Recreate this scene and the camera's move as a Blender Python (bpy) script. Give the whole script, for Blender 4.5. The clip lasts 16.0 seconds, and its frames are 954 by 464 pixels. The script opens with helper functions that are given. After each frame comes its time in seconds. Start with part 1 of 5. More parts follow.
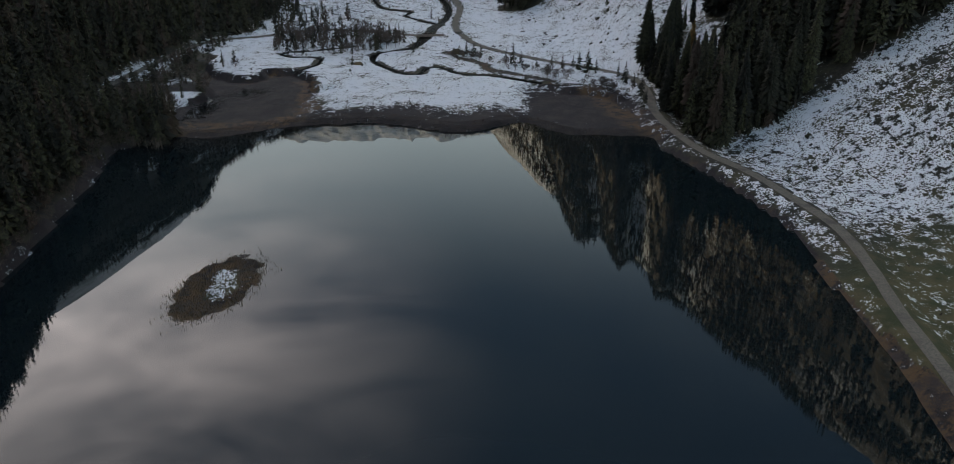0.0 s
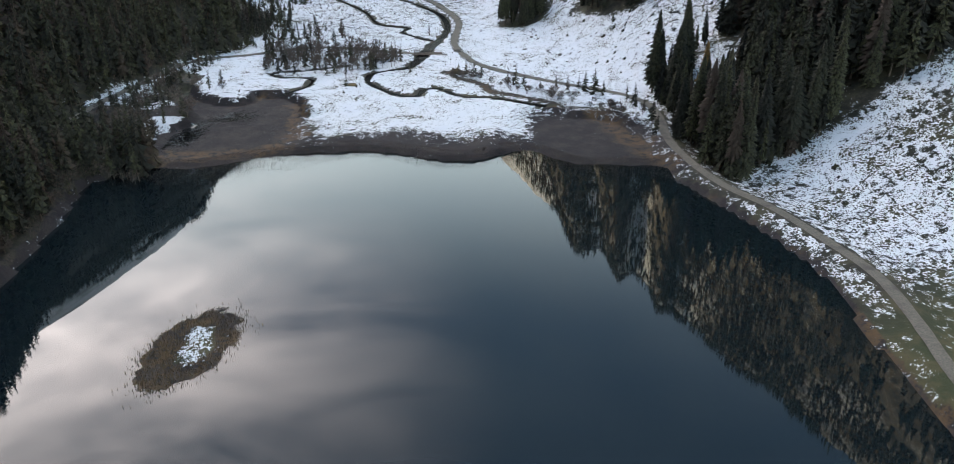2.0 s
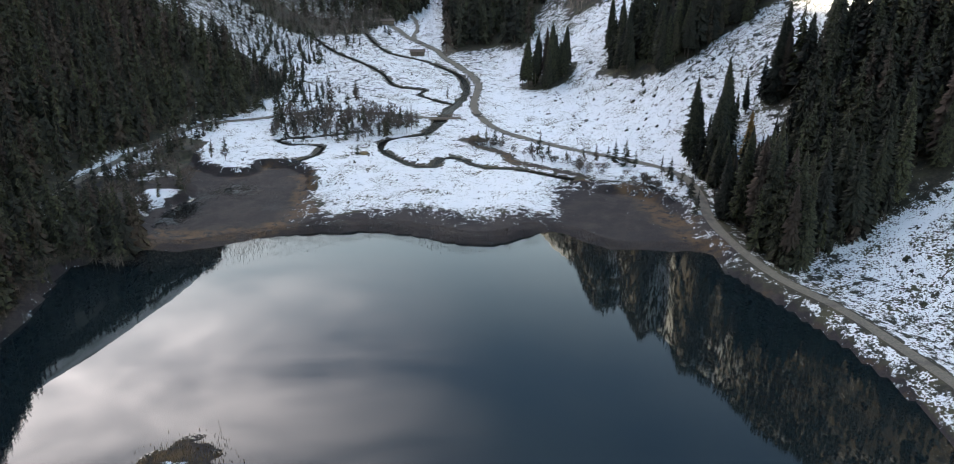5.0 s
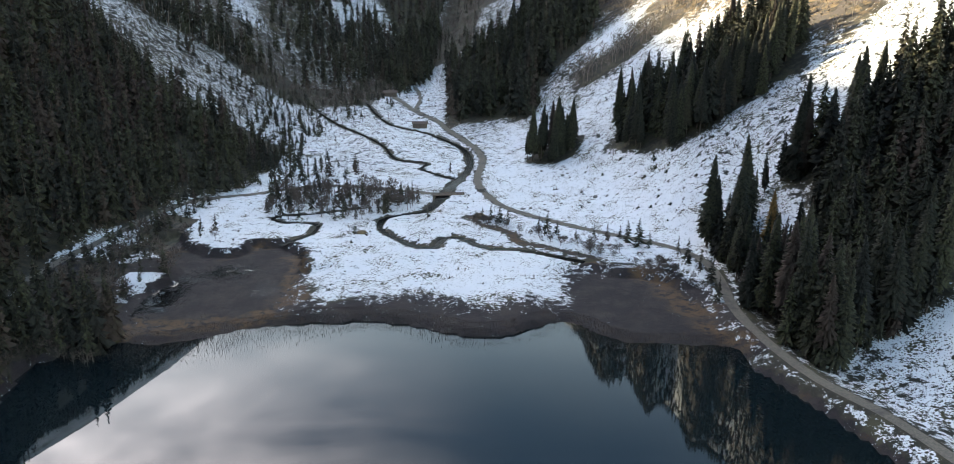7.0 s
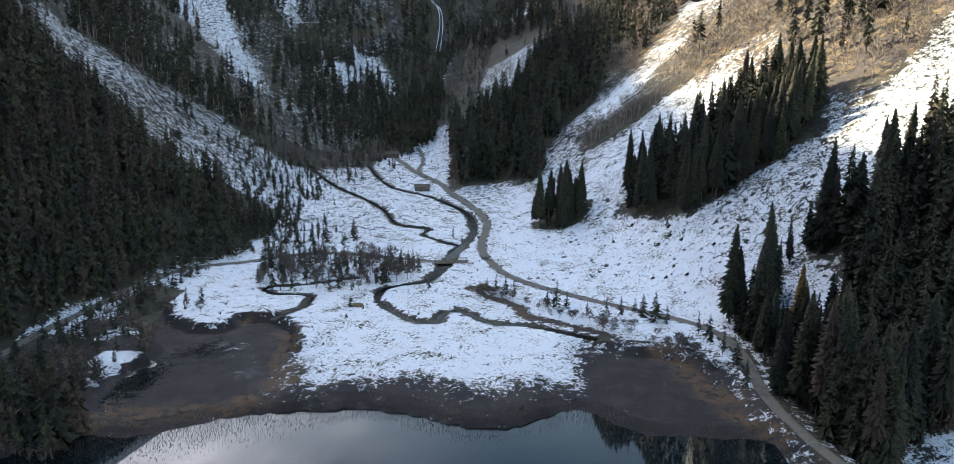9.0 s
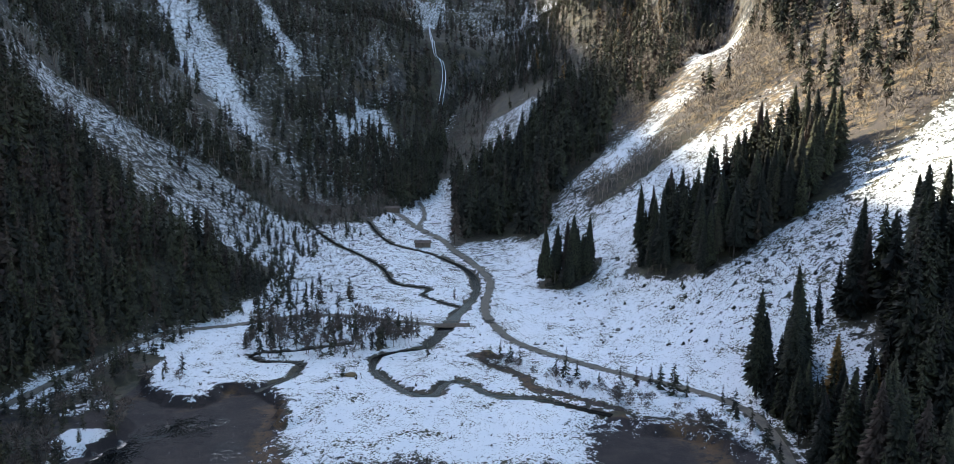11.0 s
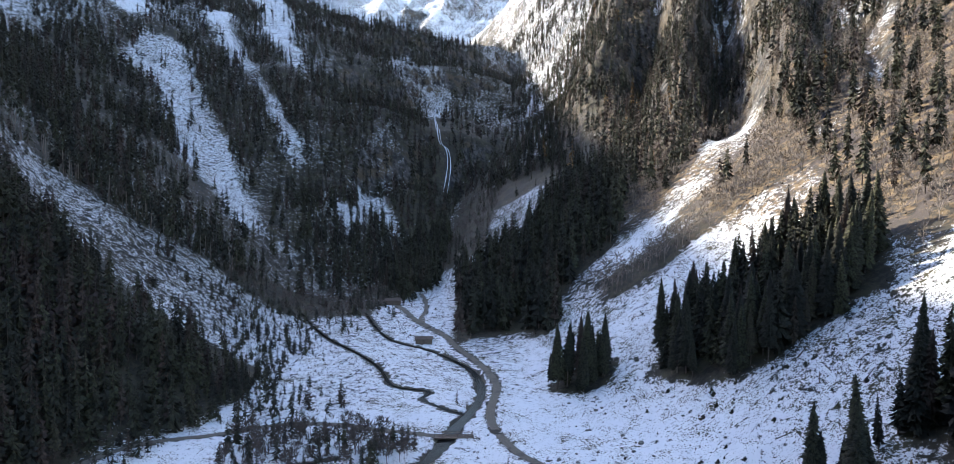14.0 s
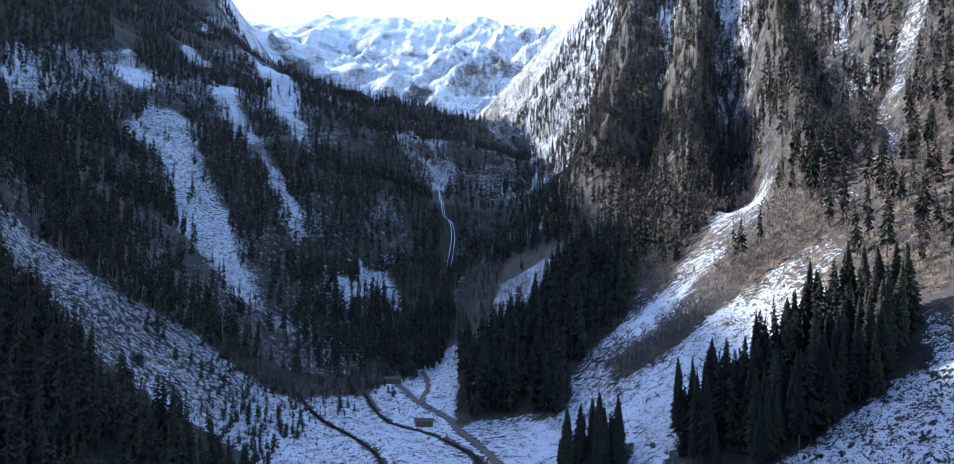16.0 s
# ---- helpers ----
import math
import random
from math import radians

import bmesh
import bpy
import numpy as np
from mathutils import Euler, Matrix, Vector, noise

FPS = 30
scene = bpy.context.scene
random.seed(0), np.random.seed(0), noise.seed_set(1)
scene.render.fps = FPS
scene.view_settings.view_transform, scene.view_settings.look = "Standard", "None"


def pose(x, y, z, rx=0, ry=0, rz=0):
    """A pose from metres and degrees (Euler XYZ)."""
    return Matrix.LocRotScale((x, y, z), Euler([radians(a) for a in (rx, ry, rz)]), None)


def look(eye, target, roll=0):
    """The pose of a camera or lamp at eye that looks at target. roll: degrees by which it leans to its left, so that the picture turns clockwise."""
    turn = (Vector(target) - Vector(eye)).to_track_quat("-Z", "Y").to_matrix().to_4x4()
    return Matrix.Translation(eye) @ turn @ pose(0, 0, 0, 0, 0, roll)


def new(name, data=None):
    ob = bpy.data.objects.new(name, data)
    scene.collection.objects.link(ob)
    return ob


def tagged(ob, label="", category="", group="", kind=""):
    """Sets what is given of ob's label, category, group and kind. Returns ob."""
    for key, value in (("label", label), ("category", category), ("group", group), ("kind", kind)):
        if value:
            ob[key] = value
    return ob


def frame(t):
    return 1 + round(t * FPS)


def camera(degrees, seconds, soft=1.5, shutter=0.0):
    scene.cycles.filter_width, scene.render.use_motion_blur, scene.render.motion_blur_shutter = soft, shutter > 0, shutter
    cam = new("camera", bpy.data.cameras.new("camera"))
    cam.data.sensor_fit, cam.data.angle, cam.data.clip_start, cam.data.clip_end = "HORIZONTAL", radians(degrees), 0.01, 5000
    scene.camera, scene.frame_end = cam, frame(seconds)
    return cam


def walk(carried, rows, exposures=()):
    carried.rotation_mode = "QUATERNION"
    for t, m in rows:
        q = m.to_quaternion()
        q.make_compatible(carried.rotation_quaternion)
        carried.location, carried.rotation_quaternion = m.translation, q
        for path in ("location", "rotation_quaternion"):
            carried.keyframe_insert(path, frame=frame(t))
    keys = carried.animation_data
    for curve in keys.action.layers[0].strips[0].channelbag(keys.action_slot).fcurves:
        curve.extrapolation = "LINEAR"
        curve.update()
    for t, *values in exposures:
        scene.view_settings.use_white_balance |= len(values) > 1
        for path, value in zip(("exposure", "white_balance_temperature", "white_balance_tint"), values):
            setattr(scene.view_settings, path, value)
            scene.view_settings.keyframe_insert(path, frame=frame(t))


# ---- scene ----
cam = camera(63.1, 16.0, soft=0.55)
ROLL = -0.42
PATH = [
    (0.0, 0.00, -0.00, 80.18, -26.58, 1.30),
    (0.5, -0.38, 4.68, 80.24, -26.30, 1.69),
    (1.0, -0.74, 9.25, 80.28, -26.07, 1.85),
    (1.5, -1.10, 13.73, 80.32, -26.15, 1.47),
    (2.0, -1.45, 18.14, 80.36, -26.00, 1.12),
    (2.5, -1.80, 22.47, 80.38, -25.93, 1.28),
    (3.0, -2.13, 26.75, 80.40, -25.88, 2.25),
    (3.5, -2.45, 30.98, 80.42, -25.77, 2.27),
    (4.0, -2.76, 35.17, 80.42, -24.88, 2.32),
    (6.5, -4.20, 55.84, 80.35, -18.79, 2.58),
    (7.0, -4.45, 59.95, 80.32, -17.66, 2.65),
    (7.5, -4.70, 64.06, 80.28, -16.57, 2.72),
    (8.0, -4.94, 68.17, 80.23, -15.51, 2.78),
    (8.5, -5.17, 72.29, 80.17, -14.39, 3.00),
    (9.0, -5.40, 76.41, 80.11, -13.45, 2.93),
    (11.5, -6.37, 97.02, 79.70, -8.72, 3.23),
    (12.0, -6.53, 101.11, 79.59, -7.73, 3.30),
    (12.5, -6.69, 105.18, 79.48, -6.67, 3.37),
    (13.0, -6.84, 109.22, 79.37, -5.61, 3.45),
    (13.5, -6.98, 113.22, 79.24, -4.44, 3.52),
    (14.0, -7.11, 117.18, 79.11, -3.24, 3.60),
    (14.5, -7.23, 121.08, 78.98, -1.97, 3.69),
    (15.0, -7.34, 124.90, 78.83, -0.61, 3.77),
    (15.5, -7.44, 128.65, 78.68, 0.79, 3.87),
    (16.0, -7.54, 132.30, 78.52, 2.22, 3.96),
]
walk(cam, [(t, pose(x, y, z, 90 + pitch, ROLL, yaw)) for t, x, y, z, pitch, yaw in PATH],
     exposures=[(0, 0.81, 6400, -4), (0.5, 1.19, 6400, -4), (1.0, 1.48, 6400, -4), (1.5, 1.79, 6400, -4), (2.5, 1.99, 6400, -4), (4.0, 1.97, 6300, -4), (6.5, 1.85, 6100, -5), (9.0, 1.7, 5700, -4), (11.5, 1.5, 5320, -3), (13.0, 1.5, 5200, 1), (14.0, 1.48, 5150, 3), (15.0, 1.24, 4800, 4), (16.0, 0.96, 4420, 6)])

# ---- sky and sun ----
SUN_LEFT, SUN_UP = 60.0, 32.9
world = bpy.data.worlds.new("world")
scene.world = world
world.use_nodes = True
wt = world.node_tree
wt.nodes.clear()
w_out = wt.nodes.new("ShaderNodeOutputWorld")
w_back = wt.nodes.new("ShaderNodeBackground")
w_sky = wt.nodes.new("ShaderNodeTexSky")
w_sky.sky_type, w_sky.sun_disc = "NISHITA", False
w_sky.sun_elevation, w_sky.sun_rotation = radians(SUN_UP), radians(-SUN_LEFT)
w_sky.altitude, w_sky.air_density, w_sky.dust_density, w_sky.ozone_density = 1100, 1.0, 1.1, 0.4
w_back.inputs["Strength"].default_value = 0.095
w_tc = wt.nodes.new("ShaderNodeTexCoord")
w_map = wt.nodes.new("ShaderNodeMapping")
w_map.inputs["Scale"].default_value = (1.0, 1.0, 2.2)
w_noise = wt.nodes.new("ShaderNodeTexNoise")
w_noise.inputs["Scale"].default_value, w_noise.inputs["Detail"].default_value, w_noise.inputs["Roughness"].default_value = 1.9, 7.0, 0.55
w_ramp = wt.nodes.new("ShaderNodeValToRGB")
w_ramp.color_ramp.elements[0].position, w_ramp.color_ramp.elements[1].position = 0.42, 0.60
w_ramp.color_ramp.elements[0].color, w_ramp.color_ramp.elements[1].color = (0.20, 0.20, 0.20, 1), (0.88, 0.88, 0.88, 1)
w_mix = wt.nodes.new("ShaderNodeMix")
w_mix.data_type = "RGBA"
wt.links.new(w_tc.outputs["Generated"], w_map.inputs["Vector"])
wt.links.new(w_map.outputs["Vector"], w_noise.inputs["Vector"])
w_wisp_map = wt.nodes.new("ShaderNodeMapping")
w_wisp_map.inputs["Rotation"].default_value, w_wisp_map.inputs["Scale"].default_value = (0.3, 0.2, radians(35)), (1.0, 3.2, 4.5)
w_wisp = wt.nodes.new("ShaderNodeTexNoise")
w_wisp.inputs["Scale"].default_value, w_wisp.inputs["Detail"].default_value, w_wisp.inputs["Distortion"].default_value = 2.6, 9.0, 0.6
w_both = wt.nodes.new("ShaderNodeMix")
w_both.inputs["Factor"].default_value = 0.42
wt.links.new(w_tc.outputs["Generated"], w_wisp_map.inputs["Vector"])
wt.links.new(w_wisp_map.outputs["Vector"], w_wisp.inputs["Vector"])
wt.links.new(w_noise.outputs["Fac"], w_both.inputs["A"])
wt.links.new(w_wisp.outputs["Fac"], w_both.inputs["B"])
wt.links.new(w_both.outputs["Result"], w_ramp.inputs["Fac"])
w_sep = wt.nodes.new("ShaderNodeSeparateXYZ")
w_top = wt.nodes.new("ShaderNodeMapRange")
w_top.interpolation_type = "SMOOTHSTEP"
w_top.inputs["From Min"].default_value, w_top.inputs["From Max"].default_value = 0.48, 0.72
w_top.inputs["To Min"].default_value, w_top.inputs["To Max"].default_value = 1.0, 0.30
w_cover = wt.nodes.new("ShaderNodeMath")
w_cover.operation = "MULTIPLY"
wt.links.new(w_tc.outputs["Generated"], w_sep.inputs[0])
wt.links.new(w_sep.outputs["Z"], w_top.inputs["Value"])
wt.links.new(w_ramp.outputs["Color"], w_cover.inputs[0])
wt.links.new(w_top.outputs["Result"], w_cover.inputs[1])
wt.links.new(w_cover.outputs["Value"], w_mix.inputs["Factor"])
wt.links.new(w_sky.outputs["Color"], w_mix.inputs["A"])
# clouds shine where the light falls through them from behind
w_dot = wt.nodes.new("ShaderNodeVectorMath")
w_dot.operation = "DOT_PRODUCT"
sun_way = (-math.sin(radians(SUN_LEFT)) * math.cos(radians(SUN_UP)), math.cos(radians(SUN_LEFT)) * math.cos(radians(SUN_UP)), math.sin(radians(SUN_UP)))
w_dot.inputs[1].default_value = sun_way
w_near = wt.nodes.new("ShaderNodeMapRange")
w_near.interpolation_type = "SMOOTHSTEP"
w_near.inputs["From Min"].default_value, w_near.inputs["From Max"].default_value = 0.63, 1.02
w_glow = wt.nodes.new("ShaderNodeMix")
w_glow.data_type = "RGBA"
w_glow.inputs["A"].default_value, w_glow.inputs["B"].default_value = (2.5, 3.1, 4.3, 1), (66.0, 54.0, 55.0, 1)
wt.links.new(w_tc.outputs["Generated"], w_dot.inputs[0])
wt.links.new(w_dot.outputs["Value"], w_near.inputs["Value"])
wt.links.new(w_near.outputs["Result"], w_glow.inputs["Factor"])
wt.links.new(w_glow.outputs["Result"], w_mix.inputs["B"])
# bright haze low over the peaks
w_low = wt.nodes.new("ShaderNodeMapRange")
w_low.interpolation_type = "SMOOTHSTEP"
w_low.inputs["From Min"].default_value, w_low.inputs["From Max"].default_value = 0.54, 0.30
w_low.inputs["To Max"].default_value = 0.85
w_haze = wt.nodes.new("ShaderNodeMix")
w_haze.data_type = "RGBA"
w_haze.inputs["B"].default_value = (11.5, 12.2, 13.2, 1)
wt.links.new(w_sep.outputs["Z"], w_low.inputs["Value"])
wt.links.new(w_low.outputs["Result"], w_haze.inputs["Factor"])
wt.links.new(w_mix.outputs["Result"], w_haze.inputs["A"])
wt.links.new(w_haze.outputs["Result"], w_back.inputs["Color"])
wt.links.new(w_back.outputs["Background"], w_out.inputs["Surface"])
sun = new("sun", bpy.data.lights.new("sun", "SUN"))
sun.data.energy, sun.data.angle, sun.data.color = 5.0, radians(0.5), (1.0, 0.77, 0.52)
a, e = radians(SUN_LEFT), radians(SUN_UP)
sun.matrix_world = look((-math.sin(a) * math.cos(e) * 900, math.cos(a) * math.cos(e) * 900, math.sin(e) * 900), (0, 0, 0))


# ---- materials ----
class Nodes:
    """A node material in short."""

    def __init__(self, name, rough=0.8):
        self.mat = bpy.data.materials.new(name)
        self.mat.use_nodes = True
        self.tree = self.mat.node_tree
        self.bsdf = self.tree.nodes["Principled BSDF"]
        self.bsdf.inputs["Roughness"].default_value = rough
        self.place = self.tree.nodes.new("ShaderNodeNewGeometry").outputs["Position"]

    def add(self, kind, **values):
        node = self.tree.nodes.new("ShaderNode" + kind)
        for key, value in values.items():
            self.put(node.inputs[key.replace("_", " ")], value)
        return node

    def put(self, socket, value):
        if isinstance(value, bpy.types.NodeSocket):
            self.tree.links.new(value, socket)
        else:
            socket.default_value = value

    def noise(self, scale, detail=4.0, rough=0.55, vector=None):
        node = self.add("TexNoise", Scale=scale, Detail=detail, Roughness=rough)
        self.put(node.inputs["Vector"], vector or self.place)
        return node.outputs["Fac"]

    def math(self, op, a, b=0.0, clamp=False):
        node = self.tree.nodes.new("ShaderNodeMath")
        node.operation, node.use_clamp = op, clamp
        self.put(node.inputs[0], a)
        self.put(node.inputs[1], b)
        return node.outputs[0]

    def smooth(self, value, lo, hi):
        node = self.tree.nodes.new("ShaderNodeMapRange")
        node.interpolation_type = "SMOOTHSTEP"
        for key, v in (("Value", value), ("From Min", lo), ("From Max", hi)):
            self.put(node.inputs[key], v)
        return node.outputs["Result"]

    def mix(self, factor, a, b):
        node = self.tree.nodes.new("ShaderNodeMix")
        node.data_type = "RGBA"
        self.put(node.inputs["Factor"], factor)
        self.put(node.inputs["A"], a if isinstance(a, bpy.types.NodeSocket) else (*a, 1))
        self.put(node.inputs["B"], b if isinstance(b, bpy.types.NodeSocket) else (*b, 1))
        return node.outputs["Result"]

    def bump(self, height, strength, distance):
        node = self.add("Bump", Strength=strength, Distance=distance)
        self.put(node.inputs["Height"], height)
        self.put(self.bsdf.inputs["Normal"], node.outputs["Normal"])

    def done(self, colour, rough=None):
        self.put(self.bsdf.inputs["Base Color"], colour if isinstance(colour, bpy.types.NodeSocket) else (*colour, 1))
        if rough is not None:
            self.put(self.bsdf.inputs["Roughness"], rough)
        return self.mat


def ground_material():
    n = Nodes("ground_cover", 0.85)
    cover = n.add("Attribute")
    cover.attribute_name = "cover"
    parts = n.add("SeparateColor", Color=cover.outputs["Color"])
    snow, reed, grass = parts.outputs["Red"], parts.outputs["Green"], parts.outputs["Blue"]
    dry = cover.outputs["Alpha"]
    fine, mid, big = n.noise(1.5, 6, 0.72), n.noise(0.13, 5, 0.6), n.noise(0.018, 4)
    tiny, clump = n.noise(4.0, 4, 0.6), n.noise(0.42, 5, 0.68)
    heath = n.mix(n.smooth(clump, 0.42, 0.60), (0.013, 0.011, 0.011), (0.056, 0.041, 0.031))
    heath = n.mix(n.smooth(mid, 0.45, 0.7), heath, (0.045, 0.042, 0.022))
    meadow = n.mix(n.smooth(mid, 0.35, 0.65), (0.035, 0.042, 0.012), (0.10, 0.085, 0.035))
    soil = n.mix(grass, heath, meadow)
    blotch, tuss = n.noise(0.085, 7, 0.72), n.noise(0.3, 6, 0.7)
    straw = n.mix(n.smooth(tuss, 0.44, 0.56), (0.036, 0.028, 0.021), (0.175, 0.122, 0.062))
    straw = n.mix(n.smooth(blotch, 0.50, 0.56), straw, (0.062, 0.048, 0.042))
    straw = n.mix(n.smooth(n.noise(0.16, 6, 0.75), 0.56, 0.60), straw, (0.026, 0.022, 0.018))
    soil = n.mix(dry, soil, straw)
    streak = n.smooth(n.math("ADD", n.math("MULTIPLY", grass, 0.8), n.math("MULTIPLY", n.math("SUBTRACT", n.noise(0.09, 6, 0.65), 0.5), 2.6)), 0.25, 0.75)
    reeds = n.mix(streak, (0.012, 0.0085, 0.0095), (0.100, 0.058, 0.022))
    reeds = n.mix(n.smooth(n.noise(0.2, 5, 0.6), 0.45, 0.68), reeds, (0.034, 0.024, 0.023))
    reeds = n.mix(n.smooth(clump, 0.50, 0.60), reeds, (0.011, 0.0085, 0.009))
    reeds = n.mix(n.smooth(n.math('ADD', tiny, n.math('MULTIPLY', n.math('SUBTRACT', mid, 0.5), 0.8)), 0.5, 0.66), reeds, (0.040, 0.030, 0.026))
    soil = n.mix(n.smooth(n.math("ADD", reed, n.math("MULTIPLY", n.math("SUBTRACT", fine, 0.5), 0.9)), 0.35, 0.65), soil, reeds)
    up = n.add("SeparateXYZ")
    n.put(up.inputs[0], n.tree.nodes.new("ShaderNodeNewGeometry").outputs["Normal"])
    rough_up = n.math("ADD", up.outputs["Z"], n.math("MULTIPLY", n.math("SUBTRACT", mid, 0.5), 0.35))
    tall = n.add("Mapping")
    tall.inputs["Scale"].default_value = (1.0, 1.0, 0.7)
    n.put(tall.inputs["Vector"], n.place)
    crack = n.noise(0.22, 9, 0.75, tall.outputs["Vector"])
    rock_c = n.mix(n.smooth(crack, 0.43, 0.57), (0.022, 0.021, 0.021), (0.125, 0.112, 0.098))
    rock_c = n.mix(n.smooth(n.noise(0.05, 6, 0.7), 0.47, 0.6), rock_c, (0.105, 0.080, 0.046))
    rock_f = n.math("SUBTRACT", 1.0, n.smooth(rough_up, 0.56, 0.70))
    soil = n.mix(rock_f, soil, rock_c)
    lumps = n.math("ADD", n.math("ADD", n.math("MULTIPLY", n.math("SUBTRACT", fine, 0.5), 0.8), n.math("MULTIPLY", n.math("SUBTRACT", tiny, 0.5), 0.5)), n.math("MULTIPLY", n.math("SUBTRACT", mid, 0.5), 0.8))
    lumps = n.math("ADD", lumps, n.math("MULTIPLY", n.math("SUBTRACT", clump, 0.5), 1.6))
    lumps = n.math("ADD", lumps, n.math("MULTIPLY", n.math("SUBTRACT", big, 0.5), 0.5))
    lumps = n.math("MULTIPLY", lumps, n.math("ADD", 1.0, n.math("MULTIPLY", reed, 2.2)))
    amount = n.math("SUBTRACT", n.math("ADD", snow, lumps), n.math("MULTIPLY", rock_f, n.math("SUBTRACT", 0.66, crack)))
    white = n.smooth(amount, 0.45, 0.55)
    for scale, base, seed in ((0.20, 0.29, 71.0), (0.45, 0.41, 0.0), (1.05, 0.53, 37.0), (2.3, 0.58, 11.0)):
        shift = n.add("VectorMath")
        n.put(shift.inputs[0], n.place)
        wob = n.tree.nodes.new("ShaderNodeCombineXYZ")
        n.put(wob.inputs[0], n.math("ADD", n.math("MULTIPLY", n.math("ADD", fine, clump), 1.2), seed))
        n.put(wob.inputs[1], n.math("MULTIPLY", tiny, 0.9))
        n.put(shift.inputs[1], wob.outputs[0])
        cell = n.add("TexVoronoi", Scale=scale)
        n.put(cell.inputs["Vector"], shift.outputs[0])
        size = n.math("ADD", n.math("SUBTRACT", base, n.math("MULTIPLY", snow, 0.42)), n.math("MULTIPLY", n.math("SUBTRACT", mid, 0.5), 1.25))
        tuft = n.math("SUBTRACT", 1.0, n.smooth(n.math("SUBTRACT", cell.outputs["Distance"], size), -0.05, 0.03))
        white = n.math("MULTIPLY", white, n.math("SUBTRACT", 1.0, tuft))
    snow_c = n.mix(n.smooth(mid, 0.3, 0.7), (0.77, 0.79, 0.82), (0.86, 0.87, 0.88))
    colour = n.mix(white, soil, snow_c)
    rough_h = n.math("ADD", n.math("MULTIPLY", fine, 0.6), n.math("MULTIPLY", white, 0.25))
    # marsh water stands between the stalks where the ground lies low
    marsh = n.add("Attribute")
    marsh.attribute_name = "marsh"
    wet = n.math("ADD", marsh.outputs["Fac"], n.math("ADD", n.math("MULTIPLY", n.math("SUBTRACT", n.noise(2.4, 4, 0.65), 0.5), 2.4), n.math("MULTIPLY", n.math("SUBTRACT", clump, 0.5), 1.0)))
    wet = n.math("MULTIPLY", n.smooth(wet, 0.5, 0.58), reed)
    colour = n.mix(wet, colour, (0.008, 0.010, 0.011))
    n.put(n.bsdf.inputs["Roughness"], n.math("SUBTRACT", 0.85, n.math("MULTIPLY", wet, 0.82)))
    n.bump(n.math("ADD", n.math("MULTIPLY", rough_h, n.math("SUBTRACT", 1.0, wet)), n.math("MULTIPLY", n.math("MULTIPLY", crack, rock_f), 9.0)), 0.6, 0.5)
    return n.done(colour)


def water_material(name, body, rough=0.012, gloss=0.5):
    n = Nodes(name, rough)
    n.bsdf.inputs["Specular IOR Level"].default_value = gloss
    n.bsdf.inputs["IOR"].default_value = 1.33
    ripple = n.noise(0.5, 3, 0.5)
    n.bump(ripple, 0.02, 0.02)
    return n.done(n.mix(n.noise(0.02, 2), body, tuple(v * 1.3 for v in body)))


def gravel_material():
    n = Nodes("road_gravel", 0.9)
    fine, mid = n.noise(3.0, 5, 0.7), n.noise(0.25, 4)
    c = n.mix(n.smooth(fine, 0.3, 0.7), (0.10, 0.088, 0.070), (0.20, 0.175, 0.14))
    c = n.mix(n.smooth(mid, 0.5, 0.75), c, (0.085, 0.075, 0.062))
    n.bump(fine, 0.4, 0.05)
    return n.done(c)


def needle_material(name, dark, light, brown=None):
    n = Nodes(name, 0.75)
    tint = n.add("Attribute")
    tint.attribute_name = "tint"
    info = n.add("ObjectInfo")
    r = n.math("FRACT", n.math("ADD", tint.outputs["Fac"], info.outputs["Random"]))
    c = n.mix(r, dark, light)
    c = n.mix(n.smooth(n.noise(1.4, 3), 0.35, 0.7), c, tuple(v * 0.55 for v in dark))
    if brown:
        c = n.mix(n.smooth(r, 0.86, 0.95), c, brown)
    n.bsdf.inputs["Specular IOR Level"].default_value = 0.2
    return n.done(c)


def plain_material(name, a, b, scale=2.0, rough=0.85, bump=0.3):
    n = Nodes(name, rough)
    f = n.noise(scale, 5, 0.65)
    n.bump(f, bump, 0.05)
    return n.done(n.mix(n.smooth(f, 0.3, 0.7), a, b))


GROUND = ground_material()
LAKE = water_material("lake_water", (0.0058, 0.0100, 0.0118))
STREAM = water_material("stream_water", (0.010, 0.0095, 0.009), 0.16, 0.07)
GRAVEL = gravel_material()
NEEDLES = needle_material("spruce_needles", (0.029, 0.029, 0.024), (0.088, 0.086, 0.043), (0.062, 0.046, 0.036))
LARCH = needle_material("larch_needles", (0.16, 0.095, 0.030), (0.26, 0.16, 0.055))
BARE_LARCH = needle_material("withered_larch", (0.046, 0.034, 0.030), (0.098, 0.066, 0.048))
BARK = plain_material("bark", (0.05, 0.037, 0.028), (0.13, 0.10, 0.08), 3.0)
# twig colour kept dark to stand for shade
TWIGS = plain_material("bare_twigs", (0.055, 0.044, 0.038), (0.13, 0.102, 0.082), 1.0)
# the same twigs with sunlight put into the colour; also pale spruce stems
PALE_LIT_TWIGS = plain_material("pale_bare_twigs", (0.13, 0.105, 0.085), (0.27, 0.22, 0.175), 0.4)
HEATH = plain_material("heath_tufts", (0.02, 0.016, 0.012), (0.06, 0.042, 0.028), 1.0)
